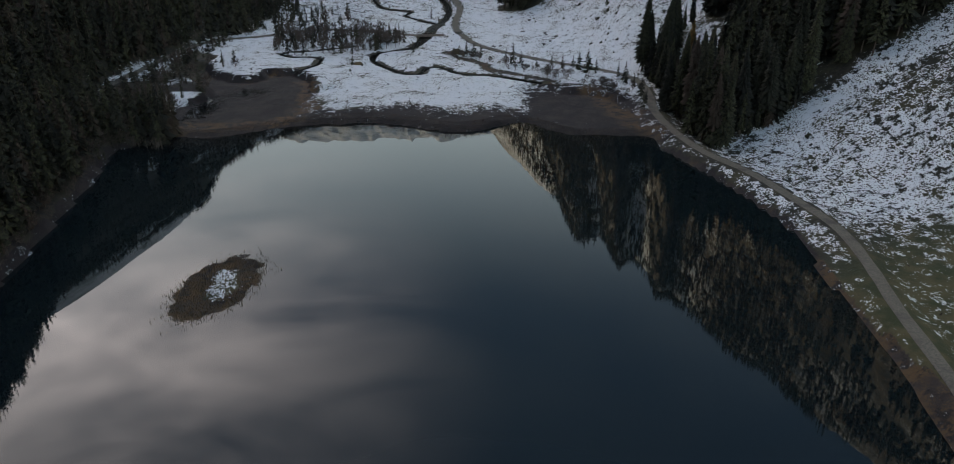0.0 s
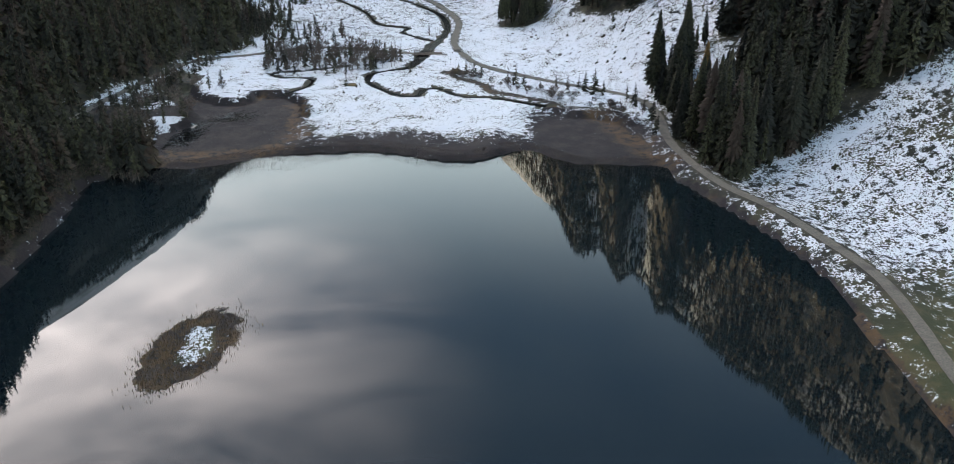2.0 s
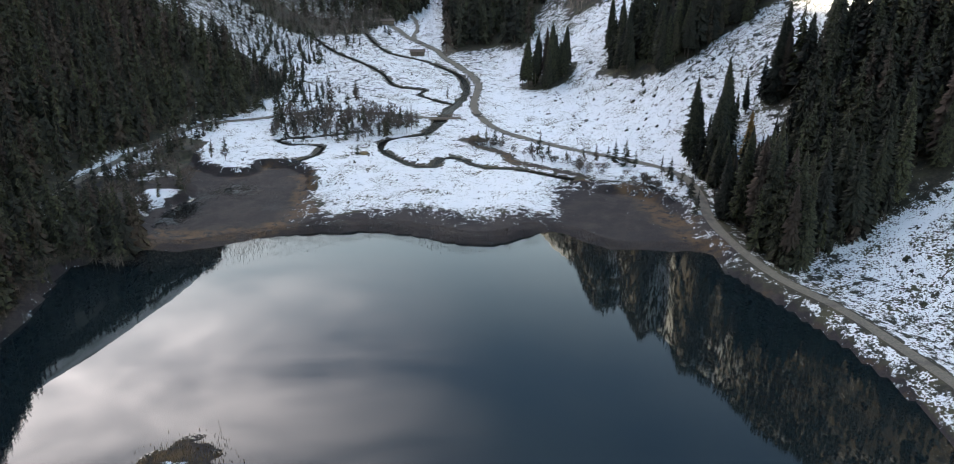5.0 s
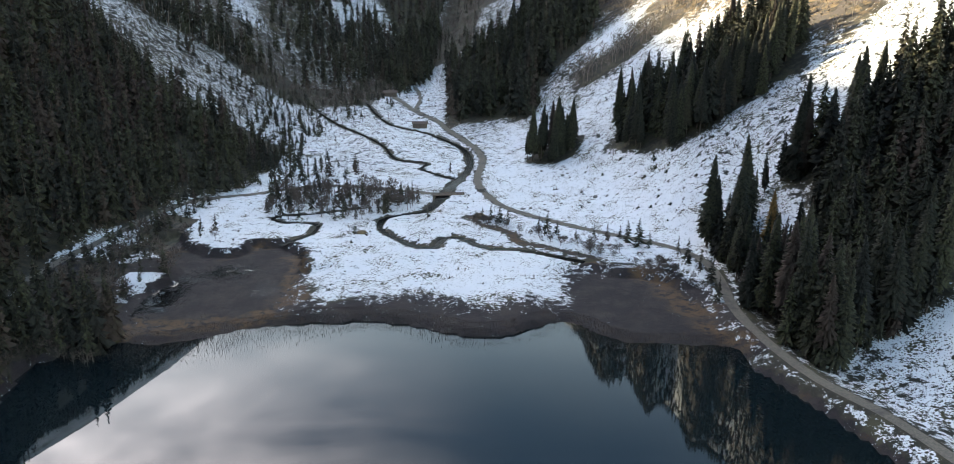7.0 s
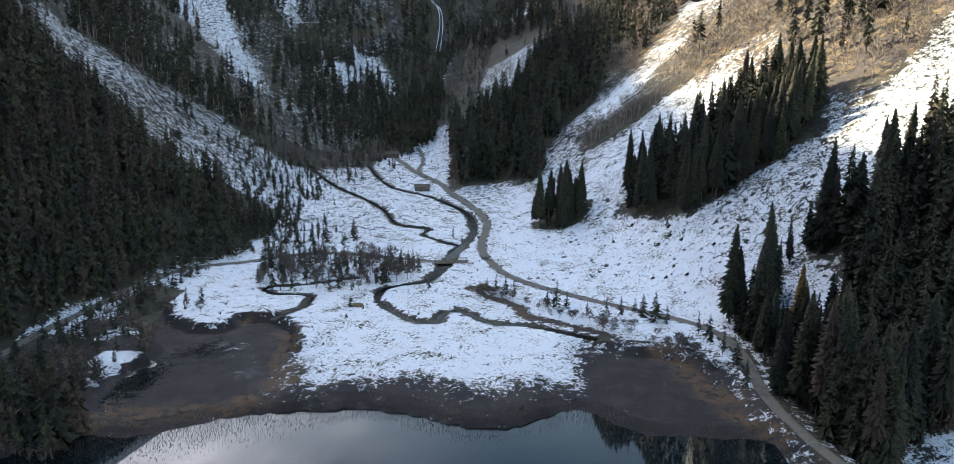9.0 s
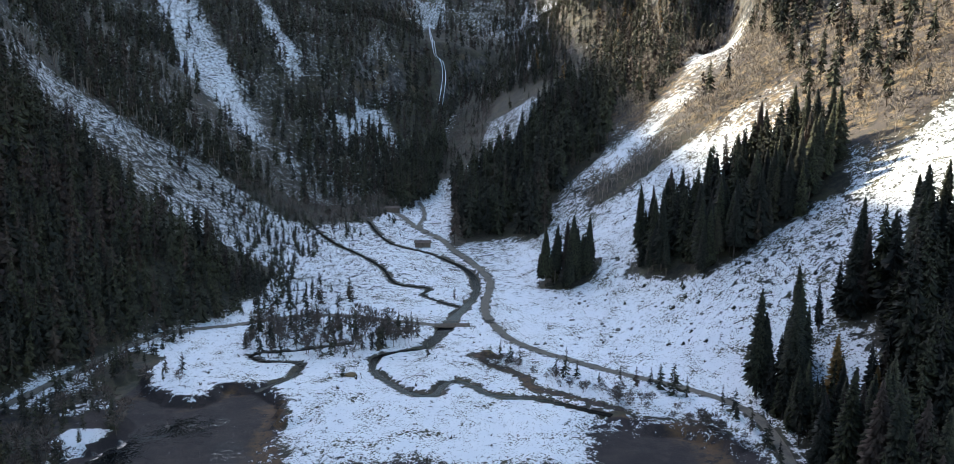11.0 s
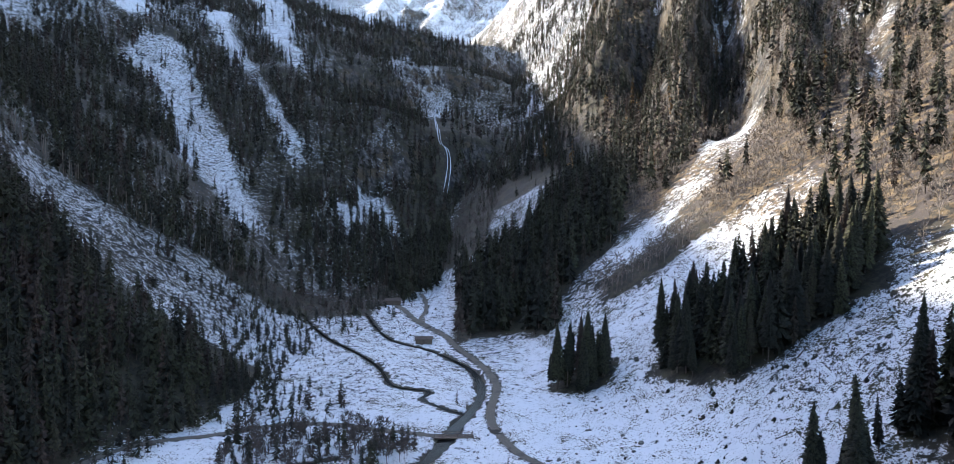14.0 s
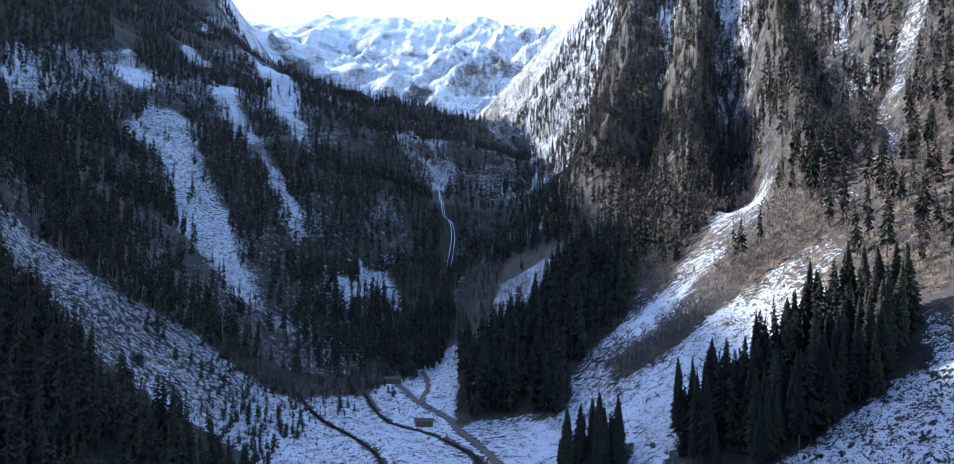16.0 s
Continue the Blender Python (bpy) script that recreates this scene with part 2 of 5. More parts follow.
REED = plain_material("dry_reeds", (0.034, 0.025, 0.023), (0.085, 0.060, 0.046), 0.25)
STRAW_REED = plain_material("tawny_reeds", (0.066, 0.050, 0.026), (0.185, 0.132, 0.060), 0.5)
ROCK = plain_material("boulder_rock", (0.06, 0.056, 0.05), (0.22, 0.21, 0.195), 1.5, 0.9, 0.6)
WOOD = plain_material("weathered_wood", (0.07, 0.052, 0.038), (0.16, 0.125, 0.095), 4.0)
FOAM = plain_material("falling_water", (0.45, 0.48, 0.52), (0.75, 0.78, 0.80), 0.4, 0.5)


# ---- terrain arithmetic ----
def lattice(ix, iy, seed):
    h = (ix.astype(np.int64) * 374761393 + iy.astype(np.int64) * 668265263 + seed * 974634777) & 0xFFFFFFFF
    h = ((h ^ (h >> 13)) * 1274126177) & 0xFFFFFFFF
    return ((h ^ (h >> 16)) & 0xFFFF) / 65535.0


def soft_noise(x, y, size, seed=0):
    """Smooth value noise from -1 to 1 with cells of that size."""
    u, v = np.asarray(x, float) / size, np.asarray(y, float) / size
    i, j = np.floor(u), np.floor(v)
    a, b = u - i, v - j
    a, b = a * a * a * (a * (a * 6 - 15) + 10), b * b * b * (b * (b * 6 - 15) + 10)
    p, q = lattice(i, j, seed), lattice(i + 1, j, seed)
    r, s = lattice(i, j + 1, seed), lattice(i + 1, j + 1, seed)
    return 2 * ((p * (1 - a) + q * a) * (1 - b) + (r * (1 - a) + s * a) * b) - 1


def fractal(x, y, size, octaves=4, seed=0, gain=0.5):
    total, weight, norm = 0.0, 1.0, 0.0
    for k in range(octaves):
        total = total + weight * soft_noise(x + 17.3 * k, y - 9.1 * k, size / 2 ** k, seed + k)
        norm += weight
        weight *= gain
    return total / norm


def ridged(x, y, size, octaves=4, seed=0):
    total, weight, norm = 0.0, 1.0, 0.0
    for k in range(octaves):
        total = total + weight * (1 - 2 * np.abs(soft_noise(x + 31.7 * k, y + 5.3 * k, size / 2 ** k, seed + k)))
        norm += weight
        weight *= 0.5
    return total / norm


def smax(a, b, k):
    h = np.clip(0.5 + 0.5 * (a - b) / k, 0, 1)
    return b + (a - b) * h + k * h * (1 - h)


def smin(a, b, k):
    return -smax(-a, -b, k)


def step(v, lo, hi):
    h = np.clip((v - lo) / (hi - lo), 0, 1)
    return h * h * (3 - 2 * h)


def curve_through(points, spacing=2.0):
    """Even points on a smooth line through the given ones."""
    p = np.array(points, float)
    p = np.vstack([2 * p[0] - p[1], p, 2 * p[-1] - p[-2]])
    out = []
    for i in range(1, len(p) - 2):
        n = max(2, int(np.hypot(*(p[i + 1] - p[i])[:2]) / spacing))
        for s in np.arange(n) / n:
            out.append(0.5 * (2 * p[i] + (p[i + 1] - p[i - 1]) * s + (2 * p[i - 1] - 5 * p[i] + 4 * p[i + 1] - p[i + 2]) * s * s
                              + (3 * p[i] - p[i - 1] - 3 * p[i + 1] + p[i + 2]) * s ** 3))
    out.append(p[-2])
    return np.array(out)


def line_distance(x, y, line):
    """The distance of each place from a line of points."""
    x, y = np.asarray(x, float), np.asarray(y, float)
    best = np.full(x.shape, 1e9)
    lo, hi = line[:, :2].min(0) - 40, line[:, :2].max(0) + 40
    near = (x > lo[0]) & (x < hi[0]) & (y > lo[1]) & (y < hi[1])
    px, py, d = x[near], y[near], np.full(int(near.sum()), 1e9)
    for (ax, ay), (bx, by) in zip(line[:-1, :2], line[1:, :2]):
        ex, ey = bx - ax, by - ay
        s = np.clip(((px - ax) * ex + (py - ay) * ey) / (ex * ex + ey * ey + 1e-9), 0, 1)
        d = np.minimum(d, np.hypot(px - ax - s * ex, py - ay - s * ey))
    best[near] = d
    return best


def inside(x, y, outline):
    """The distance to a closed outline, positive inside it."""
    x, y = np.asarray(x, float), np.asarray(y, float)
    p = np.array(outline, float)
    q = np.roll(p, -1, 0)
    d, odd = np.full(x.shape, 1e9), np.zeros(x.shape, bool)
    for (ax, ay), (bx, by) in zip(p, q):
        ex, ey = bx - ax, by - ay
        s = np.clip(((x - ax) * ex + (y - ay) * ey) / (ex * ex + ey * ey + 1e-9), 0, 1)
        d = np.minimum(d, np.hypot(x - ax - s * ex, y - ay - s * ey))
        if ay != by:
            odd ^= ((ay > y) != (by > y)) & (x < ex * (y - ay) / ey + ax)
    return np.where(odd, d, -d)


LEFT_FOOT = ((-300, -140), (0, -112), (120, -100), (200, -110), (245, -137), (330, -127), (400, -114), (560, -112), (700, -120), (1200, -140), (4000, -300))
CREST = ((-3000, 1300, 2300), (-1300, 1130, 2050), (-900, 935, 1830), (-650, 662, 1500), (-579, 538, 1422), (-395, 366, 1189), (-159, 288, 1227), (-40, 280, 1300), (300, 330, 1500), (3000, 700, 2000))
PEAKS = ((-3000, 900), (-1150, 1010), (-980, 935), (-840, 860), (-740, 950), (-650, 975), (-560, 925), (-450, 950), (-380, 905), (-290, 935), (-215, 890), (-165, 935), (-100, 860), (200, 800), (900, 820), (3000, 900))


def bulk(x, y):
    """The slopes, the valley floor, the headwall with its hanging valley, and the far peaks."""
    x, y = np.asarray(x, float), np.asarray(y, float)
    floor = 0.7 + 0.055 * np.maximum(y - 335, 0) * step(y, 325, 380)
    warp = 10 * fractal(x, y, 150, 3, 3)
    dr = 0.92 * (x - 53) + 0.387 * (y - 281)
    dr = dr + warp * step(dr, 20, 160)
    right = np.where(dr < 280, 0.68 * dr, 190 + 1.6 * (dr - 280))
    right = smin(right, 560 + 0.25 * (dr - 530) - 0.55 * np.maximum(y - 1500, 0), 60)
    foot = np.interp(y, *zip(*LEFT_FOOT))
    dl = foot - x
    left = 0.67 * dl + warp * 0.6 * step(dl, 20, 160)
    spur = -(x + 7.5) - 0.75 * (y - 132)
    left = left + 0.85 * smax(spur, 0 * spur, 60) * step(dl, 40, 130)
    left = smin(left, 900 + 0.1 * (dl - 1000), 80)
    s = 183 - 0.40 * (x + 110) + 0.42 * (y - 1026) + warp
    out_west = smax(-(x + 7.5) - 0.47 * (y - 132), 0 * x, 40)
    s = s + 0.3 * out_west * step(y, 500, 900)
    k = s / 75 + 0.35 * fractal(x, y, 90, 3, 15)
    bands = 75 * (np.floor(k) + step(k - np.floor(k), 0.15, 0.7) - 0.35 * fractal(x, y, 90, 3, 15))
    craggy = 0.7 * step(x, -270, -170) * step(s, 45, 90)
    s = s * (1 - craggy) + bands * craggy
    cx, cz, cy = zip(*CREST)
    back = smin(s, np.interp(x, cx, cz) + 0.3 * out_west - 0.18 * (y - np.interp(x, cx, cy)), 14)
    px, pz = zip(*PEAKS)
    peak = np.interp(x, px, pz) + 25 * ridged(x, y, 90, 3, 21)
    far = smin(150 + 0.62 * (y - 1500), peak - 0.5 * np.abs(y - 2560) * 0.8, 30)
    far = far + (70 * ridged(x, y, 260, 4, 11) + 40 * ridged(x, y, 80, 4, 12)) * step(y, 1500, 2100) * (1 - step(far, 650, 850)) + 9 * ridged(x, y * 0.6, 45, 3, 13) * step(y, 1700, 2200)
    z = smax(floor, right, 10)
    z = smax(z, left, 10)
    z = smax(z, smax(back, 0 * z - 5, 30), 16)
    z = smax(z, far, 40)
    return z


def great_ribs(x, y):
    """The great ribs and gullies of the east mountainside."""
    dr = 0.92 * (x - 53) + 0.387 * (y - 281)
    c = -0.387 * x + 0.92 * y - 1.35 * (dr - 239)
    great = np.interp(c + 9 * fractal(x, y, 45, 3, 42), (405, 440, 455, 470, 503, 530, 546, 570, 600, 640, 680, 700, 775, 815, 850, 890),
                      (0, -6, -14, -4, 0, 32, 10, -22, -28, 42, 12, -12, 60, 44, 10, 0))
    return great * step(dr, 145, 235) * (1 - step(dr, 440, 580)) * step(y, 420, 560)


def relief(x, y, z):
    """Ribs, gullies, crags and hummocks on the slopes."""
    up = step(z, 12, 70)
    cut = step(z, 90, 220)
    dr = 0.92 * (x - 53) + 0.387 * (y - 281)
    along = -0.387 * x + 0.92 * y
    ribs = ridged(along * 1.0, dr * 0.28, 70, 3, 41) * step(dr, 120, 280)
    great = great_ribs(x, y)
    lefty = ridged(y * 0.9 + x * 0.55, (x - y) * 0.22, 130, 3, 61) * step(-x, 100, 260)
    out = up * 1.7 * fractal(x, y, 20, 2, 5) + cut * (6 * fractal(x, y, 60, 4, 7) + 4.5 * ridged(x, y, 34, 3, 8) + step(x, 20, 80) * step(dr, 150, 230) * (5 * ridged(along, dr * 0.5, 38, 3, 18) + 3.5 * ridged(x, y, 17, 2, 19) + 2.6 * fractal(x, y, 10, 2, 20)))
    out = out + great + cut * (11 * ribs * step(y, 380, 700) + 13 * lefty)
    out = out + (1 - up) * 0.22 * fractal(x, y, 14, 3, 9) * step(y, 335, 400)
    return out

# ---- plan: shores, reed beds, streams, roads ----
OPEN_WATER = [(73, 95), (73, 106), (72, 117), (71, 124), (71, 132), (70, 142), (71, 152), (71, 161), (69, 172), (66, 182), (62, 192), (58, 202), (53, 213), (46, 222), (41, 222),
              (22, 222), (13, 230), (9, 235), (-3, 226), (-15, 225), (-27, 230), (-38, 233), (-49, 228), (-58, 222), (-68, 216), (-78, 210), (-86, 208), (-100, 209), (-110, 212),
              (-108, 200), (-105, 185), (-101, 151), (-99, 132), (-100, 90), (-108, 0), (-110, -150), (0, -260), (80, -160), (74, -20), (73, 50)]
SNOW_FLAT = [(-72, 306), (-69, 282), (-64, 259), (-57, 246), (-50, 243), (-41, 247), (-29, 250), (-20, 247), (-14, 242), (-7, 242), (-3, 249), (3, 250), (12, 249),
             (13, 260), (11, 273), (20, 276), (38, 275), (48, 262), (52, 240), (55, 222), (66, 206), (80, 200), (150, 250), (200, 700), (-200, 700), (-160, 340), (-118, 312)]
LEFT_BAY = [(-114, 303), (-106, 288), (-97, 280), (-89, 281), (-85, 291), (-74, 291), (-68, 282), (-64, 262), (-66, 243), (-74, 229), (-97, 226), (-103, 236), (-104, 248),
            (-100, 257), (-99, 268), (-110, 275), (-118, 290)]
RIGHT_BAY = [(12, 248), (14, 262), (20, 272), (36, 272), (44, 260), (46, 236), (50, 220), (41, 218), (22, 217), (12, 224)]
ISLET_SNOW = [(-56, 140), (-52, 140), (-50, 133), (-52, 129), (-56, 128), (-56, 133)]
SHORE_ROAD = curve_through([(-16, 358), (-8, 338), (3, 325), (20, 311), (37, 299), (48, 287), (53, 276), (54, 262), (53, 245), (55, 228), (60, 209), (68, 195), (74, 179),
                            (79, 161), (79, 145), (77, 126), (76, 109), (74, 85), (70, 50), (74, 0), (84, -60)])
VALLEY_ROAD = curve_through([(-16, 358), (-18, 370), (-18, 384), (-17, 400), (-20, 418), (-28, 440), (-37, 460), (-46, 484), (-60, 506), (-71, 532), (-79, 550)])
SIDE_TRACK = curve_through([(-55, 499), (-61, 515), (-61, 535), (-64, 560), (-70, 585)])
LEFT_ROAD = curve_through([(-135, 222), (-135, 240), (-134, 254), (-133, 270), (-130, 291), (-127, 315), (-122, 332), (-114, 341), (-104, 346), (-92, 354), (-80, 359),
                           (-66, 359), (-54, 356), (-41, 353), (-33, 351)])
RIVER = curve_through([(-93, 530), (-81, 497), (-68, 471), (-50, 456), (-38, 441), (-28, 424), (-23, 403), (-23, 385), (-26, 370), (-29, 358), (-31, 347), (-33, 337),
                       (-36, 328), (-45, 323), (-49, 316), (-47, 306), (-41, 297), (-34, 290), (-28, 289), (-26, 297), (-22, 300), (-18, 297), (-12, 290), (-3, 289),
                       (5, 286), (12, 282), (18, 279)], 1.5)
BROOK = curve_through([(-125, 520), (-101, 476), (-80, 448), (-66, 426), (-56, 402), (-42, 396), (-43, 387), (-34, 377), (-27, 372)], 1.5)
GOLD_LEFT = curve_through([(-97, 223), (-91, 229), (-78, 231), (-68, 236), (-62, 248), (-64, 268), (-66, 280)])
GOLD_RIGHT = curve_through([(11, 283), (28, 279), (37, 268), (42, 251), (46, 239), (50, 228)])
RILL = curve_through([(-18, 322), (-15, 315), (-10, 310), (-4, 304), (-2, 296), (4, 292), (15, 286), (22, 281)], 2.0)
INLET = curve_through([(-60, 330), (-76, 322), (-87, 318), (-82, 312), (-71, 311), (-69, 302), (-72, 295), (-76, 288)], 1.5)
RIVER_HALF = lambda p: np.interp(p[:, 1], (325, 335, 415, 450), (0.95, 1.2, 1.2, 0.5)) + 1.0 * np.exp(-((p[:, 1] - 350) / 14) ** 2)


def level_along(line, drop=0.0):
    """A smooth height along a line on the slopes."""
    z = bulk(line[:, 0], line[:, 1])
    k = np.ones(9) / 9
    return np.convolve(np.pad(z, 4, mode="edge"), k, "valid") - drop


def nearest_value(x, y, line, values, reach):
    """The value of a line's nearest point and the distance to it."""
    d, v = np.full(x.shape, 1e9), np.zeros(x.shape)
    lo, hi = line.min(0) - reach, line.max(0) + reach
    near = (x > lo[0]) & (x < hi[0]) & (y > lo[1]) & (y < hi[1])
    px, py = x[near], y[near]
    bd, bv = np.full(px.shape, 1e9), np.zeros(px.shape)
    for (ax, ay), value in zip(line, values):
        e = np.hypot(px - ax, py - ay)
        take = e < bd
        bd[take], bv[take] = e[take], value
    d[near], v[near] = bd, bv
    return d, v


def fringe_width(x):
    """How far the reeds stand in the water along the north shore."""
    return 5.0 + 9.0 * step(-x, 35, 75) + 2.0 * step(x, 5, 30)


def islet_depth(x, y):
    """The distance to the islet's rim, positive inside it."""
    return 10 * (1 - np.hypot((x + 54.8 - 0.17 * (y - 133)) / 7.3, (y - 133.5) / 12.6))


def shaped(x, y):
    """The whole ground's height and its cover of snow, reeds and meadow."""
    z = bulk(x, y)
    z = z + relief(x, y, z)
    wet = inside(x, y, OPEN_WATER)
    ragged = 2.6 * fractal(x, y, 10, 3, 71) + 1.2 * fractal(x, y, 2.5, 2, 72)
    bank = -0.01 + 0.02 * np.maximum(-wet, 0) + 0.11 * fractal(x, y, 3.4, 2, 73)
    flat = z < 6
    z = np.where(flat & (wet <= 0), np.minimum(z, bank + np.maximum(z - 1.2, 0)), z)
    bed = np.where(wet < 7, -0.10 - 0.05 * np.maximum(wet, 0) + 0.03 * fractal(x, y, 2.6, 2, 73), -0.4 - 0.2 * (wet - 7))
    z = np.where(wet > 0, np.maximum(bed, -7), z)
    z = np.where((y > 195) & (x > -106) & (x < 50) & (wet > -fringe_width(x)) & (wet <= 0) & (islet_depth(x, y) < -6), np.minimum(z, -0.10 + 0.16 * step(-wet + 1.6 * fractal(x, y, 4, 3, 74), 0.55 * fringe_width(x), 1.15 * fringe_width(x))), z)
    left_bay, right_bay = inside(x, y, LEFT_BAY) + 0.8 * ragged, inside(x, y, RIGHT_BAY) + 0.4 * ragged
    z = np.where(left_bay > 0, np.minimum(z, 0.15 + 0.10 * fractal(x, y, 13, 3, 81) + 0.06 * fractal(x, y, 3.2, 2, 82) - 0.15 * np.exp(-(((x + 88) / 14) ** 2 + ((y - 265) / 6) ** 2)) + 0.05 * fractal(x, y, 2.5, 2, 86)), z)
    z = np.where(right_bay > 0, np.minimum(z, 0.09 + 0.07 * fractal(x, y, 7, 3, 83)), z)
    ramp = np.maximum(left_bay, right_bay)
    z = np.where((ramp > -9) & (ramp <= 0) & (wet < 0) & (z < 2), np.minimum(z, 0.2 + 0.10 * -ramp + 0.05 * fractal(x, y, 3.2, 2, 82)), z)
    islet = islet_depth(x, y) + ragged * 0.35
    z = np.where(islet > -6, np.maximum(z, np.minimum(0.03 * islet + 0.09 * fractal(x, y, 2.2, 3, 84), 0.25)), z)
    snow = np.full(x.shape, 0.76) - 0.07 * step(y, 330, 400) * (x < -10) - 0.05 * fractal(x, y, 30, 3, 94) * step(y, 330, 380)
    slope_up = step(z, 3, 26)
    snow = snow - 0.04 * slope_up - 0.07 * step(z, 14, 40) - 0.03 * step(z, 60, 160)
    snow = snow - np.where(x < -70, 0.09 * step(z, 5, 22), 0)
    dr = 0.92 * (x - 53) + 0.387 * (y - 281)
    dry = step(dr + 14 * fractal(x, y, 40, 3, 97), 70, 115) * step(y, 330, 380) * (1 - step(y, 950, 1150)) * step(x - 0.12 * (y - 560) - 22 * step(y, 560, 620), 0, 22)
    dry = dry * (1 - step(inside(x, y, EAST_MEADOW) + 4 * fractal(x, y, 15, 2, 98), -2, 4))
    snow = snow - (0.36 - 0.30 * step(z, 120, 260)) * dry - 0.30 * np.clip(great_ribs(x, y) / 22, -0.75, 1) + 0.16 * dry * fractal(x, y, 16, 3, 193) - 0.17 * step(dr, 12, 45) * step(y, 325, 400) * (1 - step(y, 900, 1000)) + 0.17 * step(z, 170, 300) * step(-x, 120, 260) * (y < 1500) * np.clip(0.35 + 1.8 * fractal(x, y, 45, 4, 90), 0, 1.3)
    c = -0.387 * x + 0.92 * y - 1.35 * (dr - 239)
    snow = snow + 0.05 * step(c, 790, 860) * step(dr, 150, 260)
    snow = snow + 0.20 * step(z, 300, 420) * step(x, 40, 120) * (0.7 + 1.2 * fractal(x, y, 50, 3, 191))
    ins = inside(x, y, SNOW_FLAT) + ragged
    shore = (wet > -60) & (z < 3.5)
    snow = np.where(shore, np.minimum(snow, -0.15 + 0.93 * step(ins, -13, 10)), snow)
    reed = np.where(shore, 1 - step(ins, -2, 5), 0.0)
    reed = np.where((left_bay > -2) | (right_bay > -2), 1.0, reed)
    snow = np.where(ramp > -8, np.minimum(snow, 0.78 - 1.08 * step(ramp + 0.7 * ragged, -3.5, 2.0)), snow)
    grass = 0.25 + 0.0 * x
    rim = 1.1 * np.exp(-(line_distance(x, y, GOLD_RIGHT) / 5.0) ** 2) + 1.3 * np.exp(-(line_distance(x, y, GOLD_LEFT) / 5.0) ** 2) + 0.5 * np.exp(-((left_bay - 2) / 2.5) ** 2) * (y > 276)
    grass = np.where(reed > 0.5, np.clip(rim, 0, 1), grass)
    rill = np.exp(-(line_distance(x, y, RILL) / (1.5 + 1.3 * fractal(x, y, 7, 2, 92))) ** 2)
    snow, reed, grass = snow - 1.0 * rill, np.maximum(reed, rill), np.maximum(grass, 0.9 * rill)
    # the east bank: snow lies thin over green turf
    bank_e = (x > 48) & (y < 222)
    east = np.where(bank_e, 1 - step(0.92 * (x - 53) + 0.387 * (y - 281), -14, 10), 0)
    turf = np.where(bank_e, step(205 - y + 0.4 * (x - 80) + 20 * fractal(x, y, 25, 2, 91), 20, 70) * (1 - step(x, 95, 130)), 0)
    snow = np.where(bank_e, 0.64 - 0.12 * slope_up - 0.19 * turf - 0.11 * east, snow)
    reed = np.where(bank_e, (1 - step(-wet + 0.3 * ragged, 0.1, 1.1)) * 0.95, reed)
    snow = np.where(bank_e & (wet > -0.8 + 0.3 * ragged), 0.0, snow)
    grass = np.maximum(grass, np.maximum(turf, east * 0.25))
    west = ((x < -95) & (y < 262) & (left_bay < -1)) | ((x < -111) & (x > -140) & (y < 335) & (line_distance(x, y, LEFT_ROAD) > 4) & (inside(x, y, SNOW_FLAT) < 2))
    snow = np.where(west, 0.12 + 0.45 * step(fractal(x, y, 13, 2, 99), 0.1, 0.5), snow)
    snow = np.where(west, np.maximum(snow, 0.85 * step(inside(x, y, [(-113, 252), (-100, 250), (-100, 262), (-112, 266)]), -1, 2)), snow)
    reed = np.where(west, (1 - step(-wet, 0.2, 1.4)) * (wet > -6), reed)
    snow = np.where(islet > -6, -0.3 + 0.96 * step(inside(x, y, ISLET_SNOW) + ragged * 0.2, -1.6, 1.0), snow)
    grass = np.where(islet > -6, 0.75, grass)
    reed = np.where(islet > -6, 1 - 0.85 * step(inside(x, y, ISLET_SNOW), -1.0, 1.0), reed)
    # roads cut level benches, streams cut their beds
    for line, half in ((SHORE_ROAD, 1.5), (VALLEY_ROAD, 1.5), (SIDE_TRACK, 1.0), (LEFT_ROAD, 1.5)):
        d, v = nearest_value(x, y, line, np.maximum(level_along(line), 1.2), 9)
        blend = 1 - step(d, half + 0.4, half + 4.5)
        z = z * (1 - blend) + v * blend
        snow = snow - 0.4 * (1 - step(d, half, half + 0.9))
    for line, half, drop in ((RIVER, RIVER_HALF(RIVER), np.where(RIVER[:, 1] > 350, 0.3, 0.6)), (BROOK, np.full(len(BROOK), 0.5), 0.2), (INLET, np.full(len(INLET), 0.55), 0.5)):
        d, v = nearest_value(x, y, line, level_along(line, drop), 9)
        d2, h = nearest_value(x, y, line, half, 9)
        v = np.maximum(v, 0.0) - 0.35
        blend = 1 - step(d, h, h + 1.1)
        z = z * (1 - blend) + np.minimum(z, v) * blend
        snow = snow - 0.75 * (1 - step(d + 1.1 * fractal(x, y, 5, 2, 93), h + 0.2, h + 1.3))
    # bare scree, brush and forest floors hold less snow
    for spot, less in THIN_SNOW:
        snow = snow - less * step(inside(x, y, spot) + 5 * fractal(x, y, 22, 3, 95), -4, 6)
    for spot, more in DEEP_SNOW:
        snow = snow + more * step(inside(x, y, spot) + 11 * fractal(x, y, 26, 4, 96), -8, 7)
    snow = snow + 0.02 * (1 - step(z, 2.5, 9)) * (snow > 0.6)
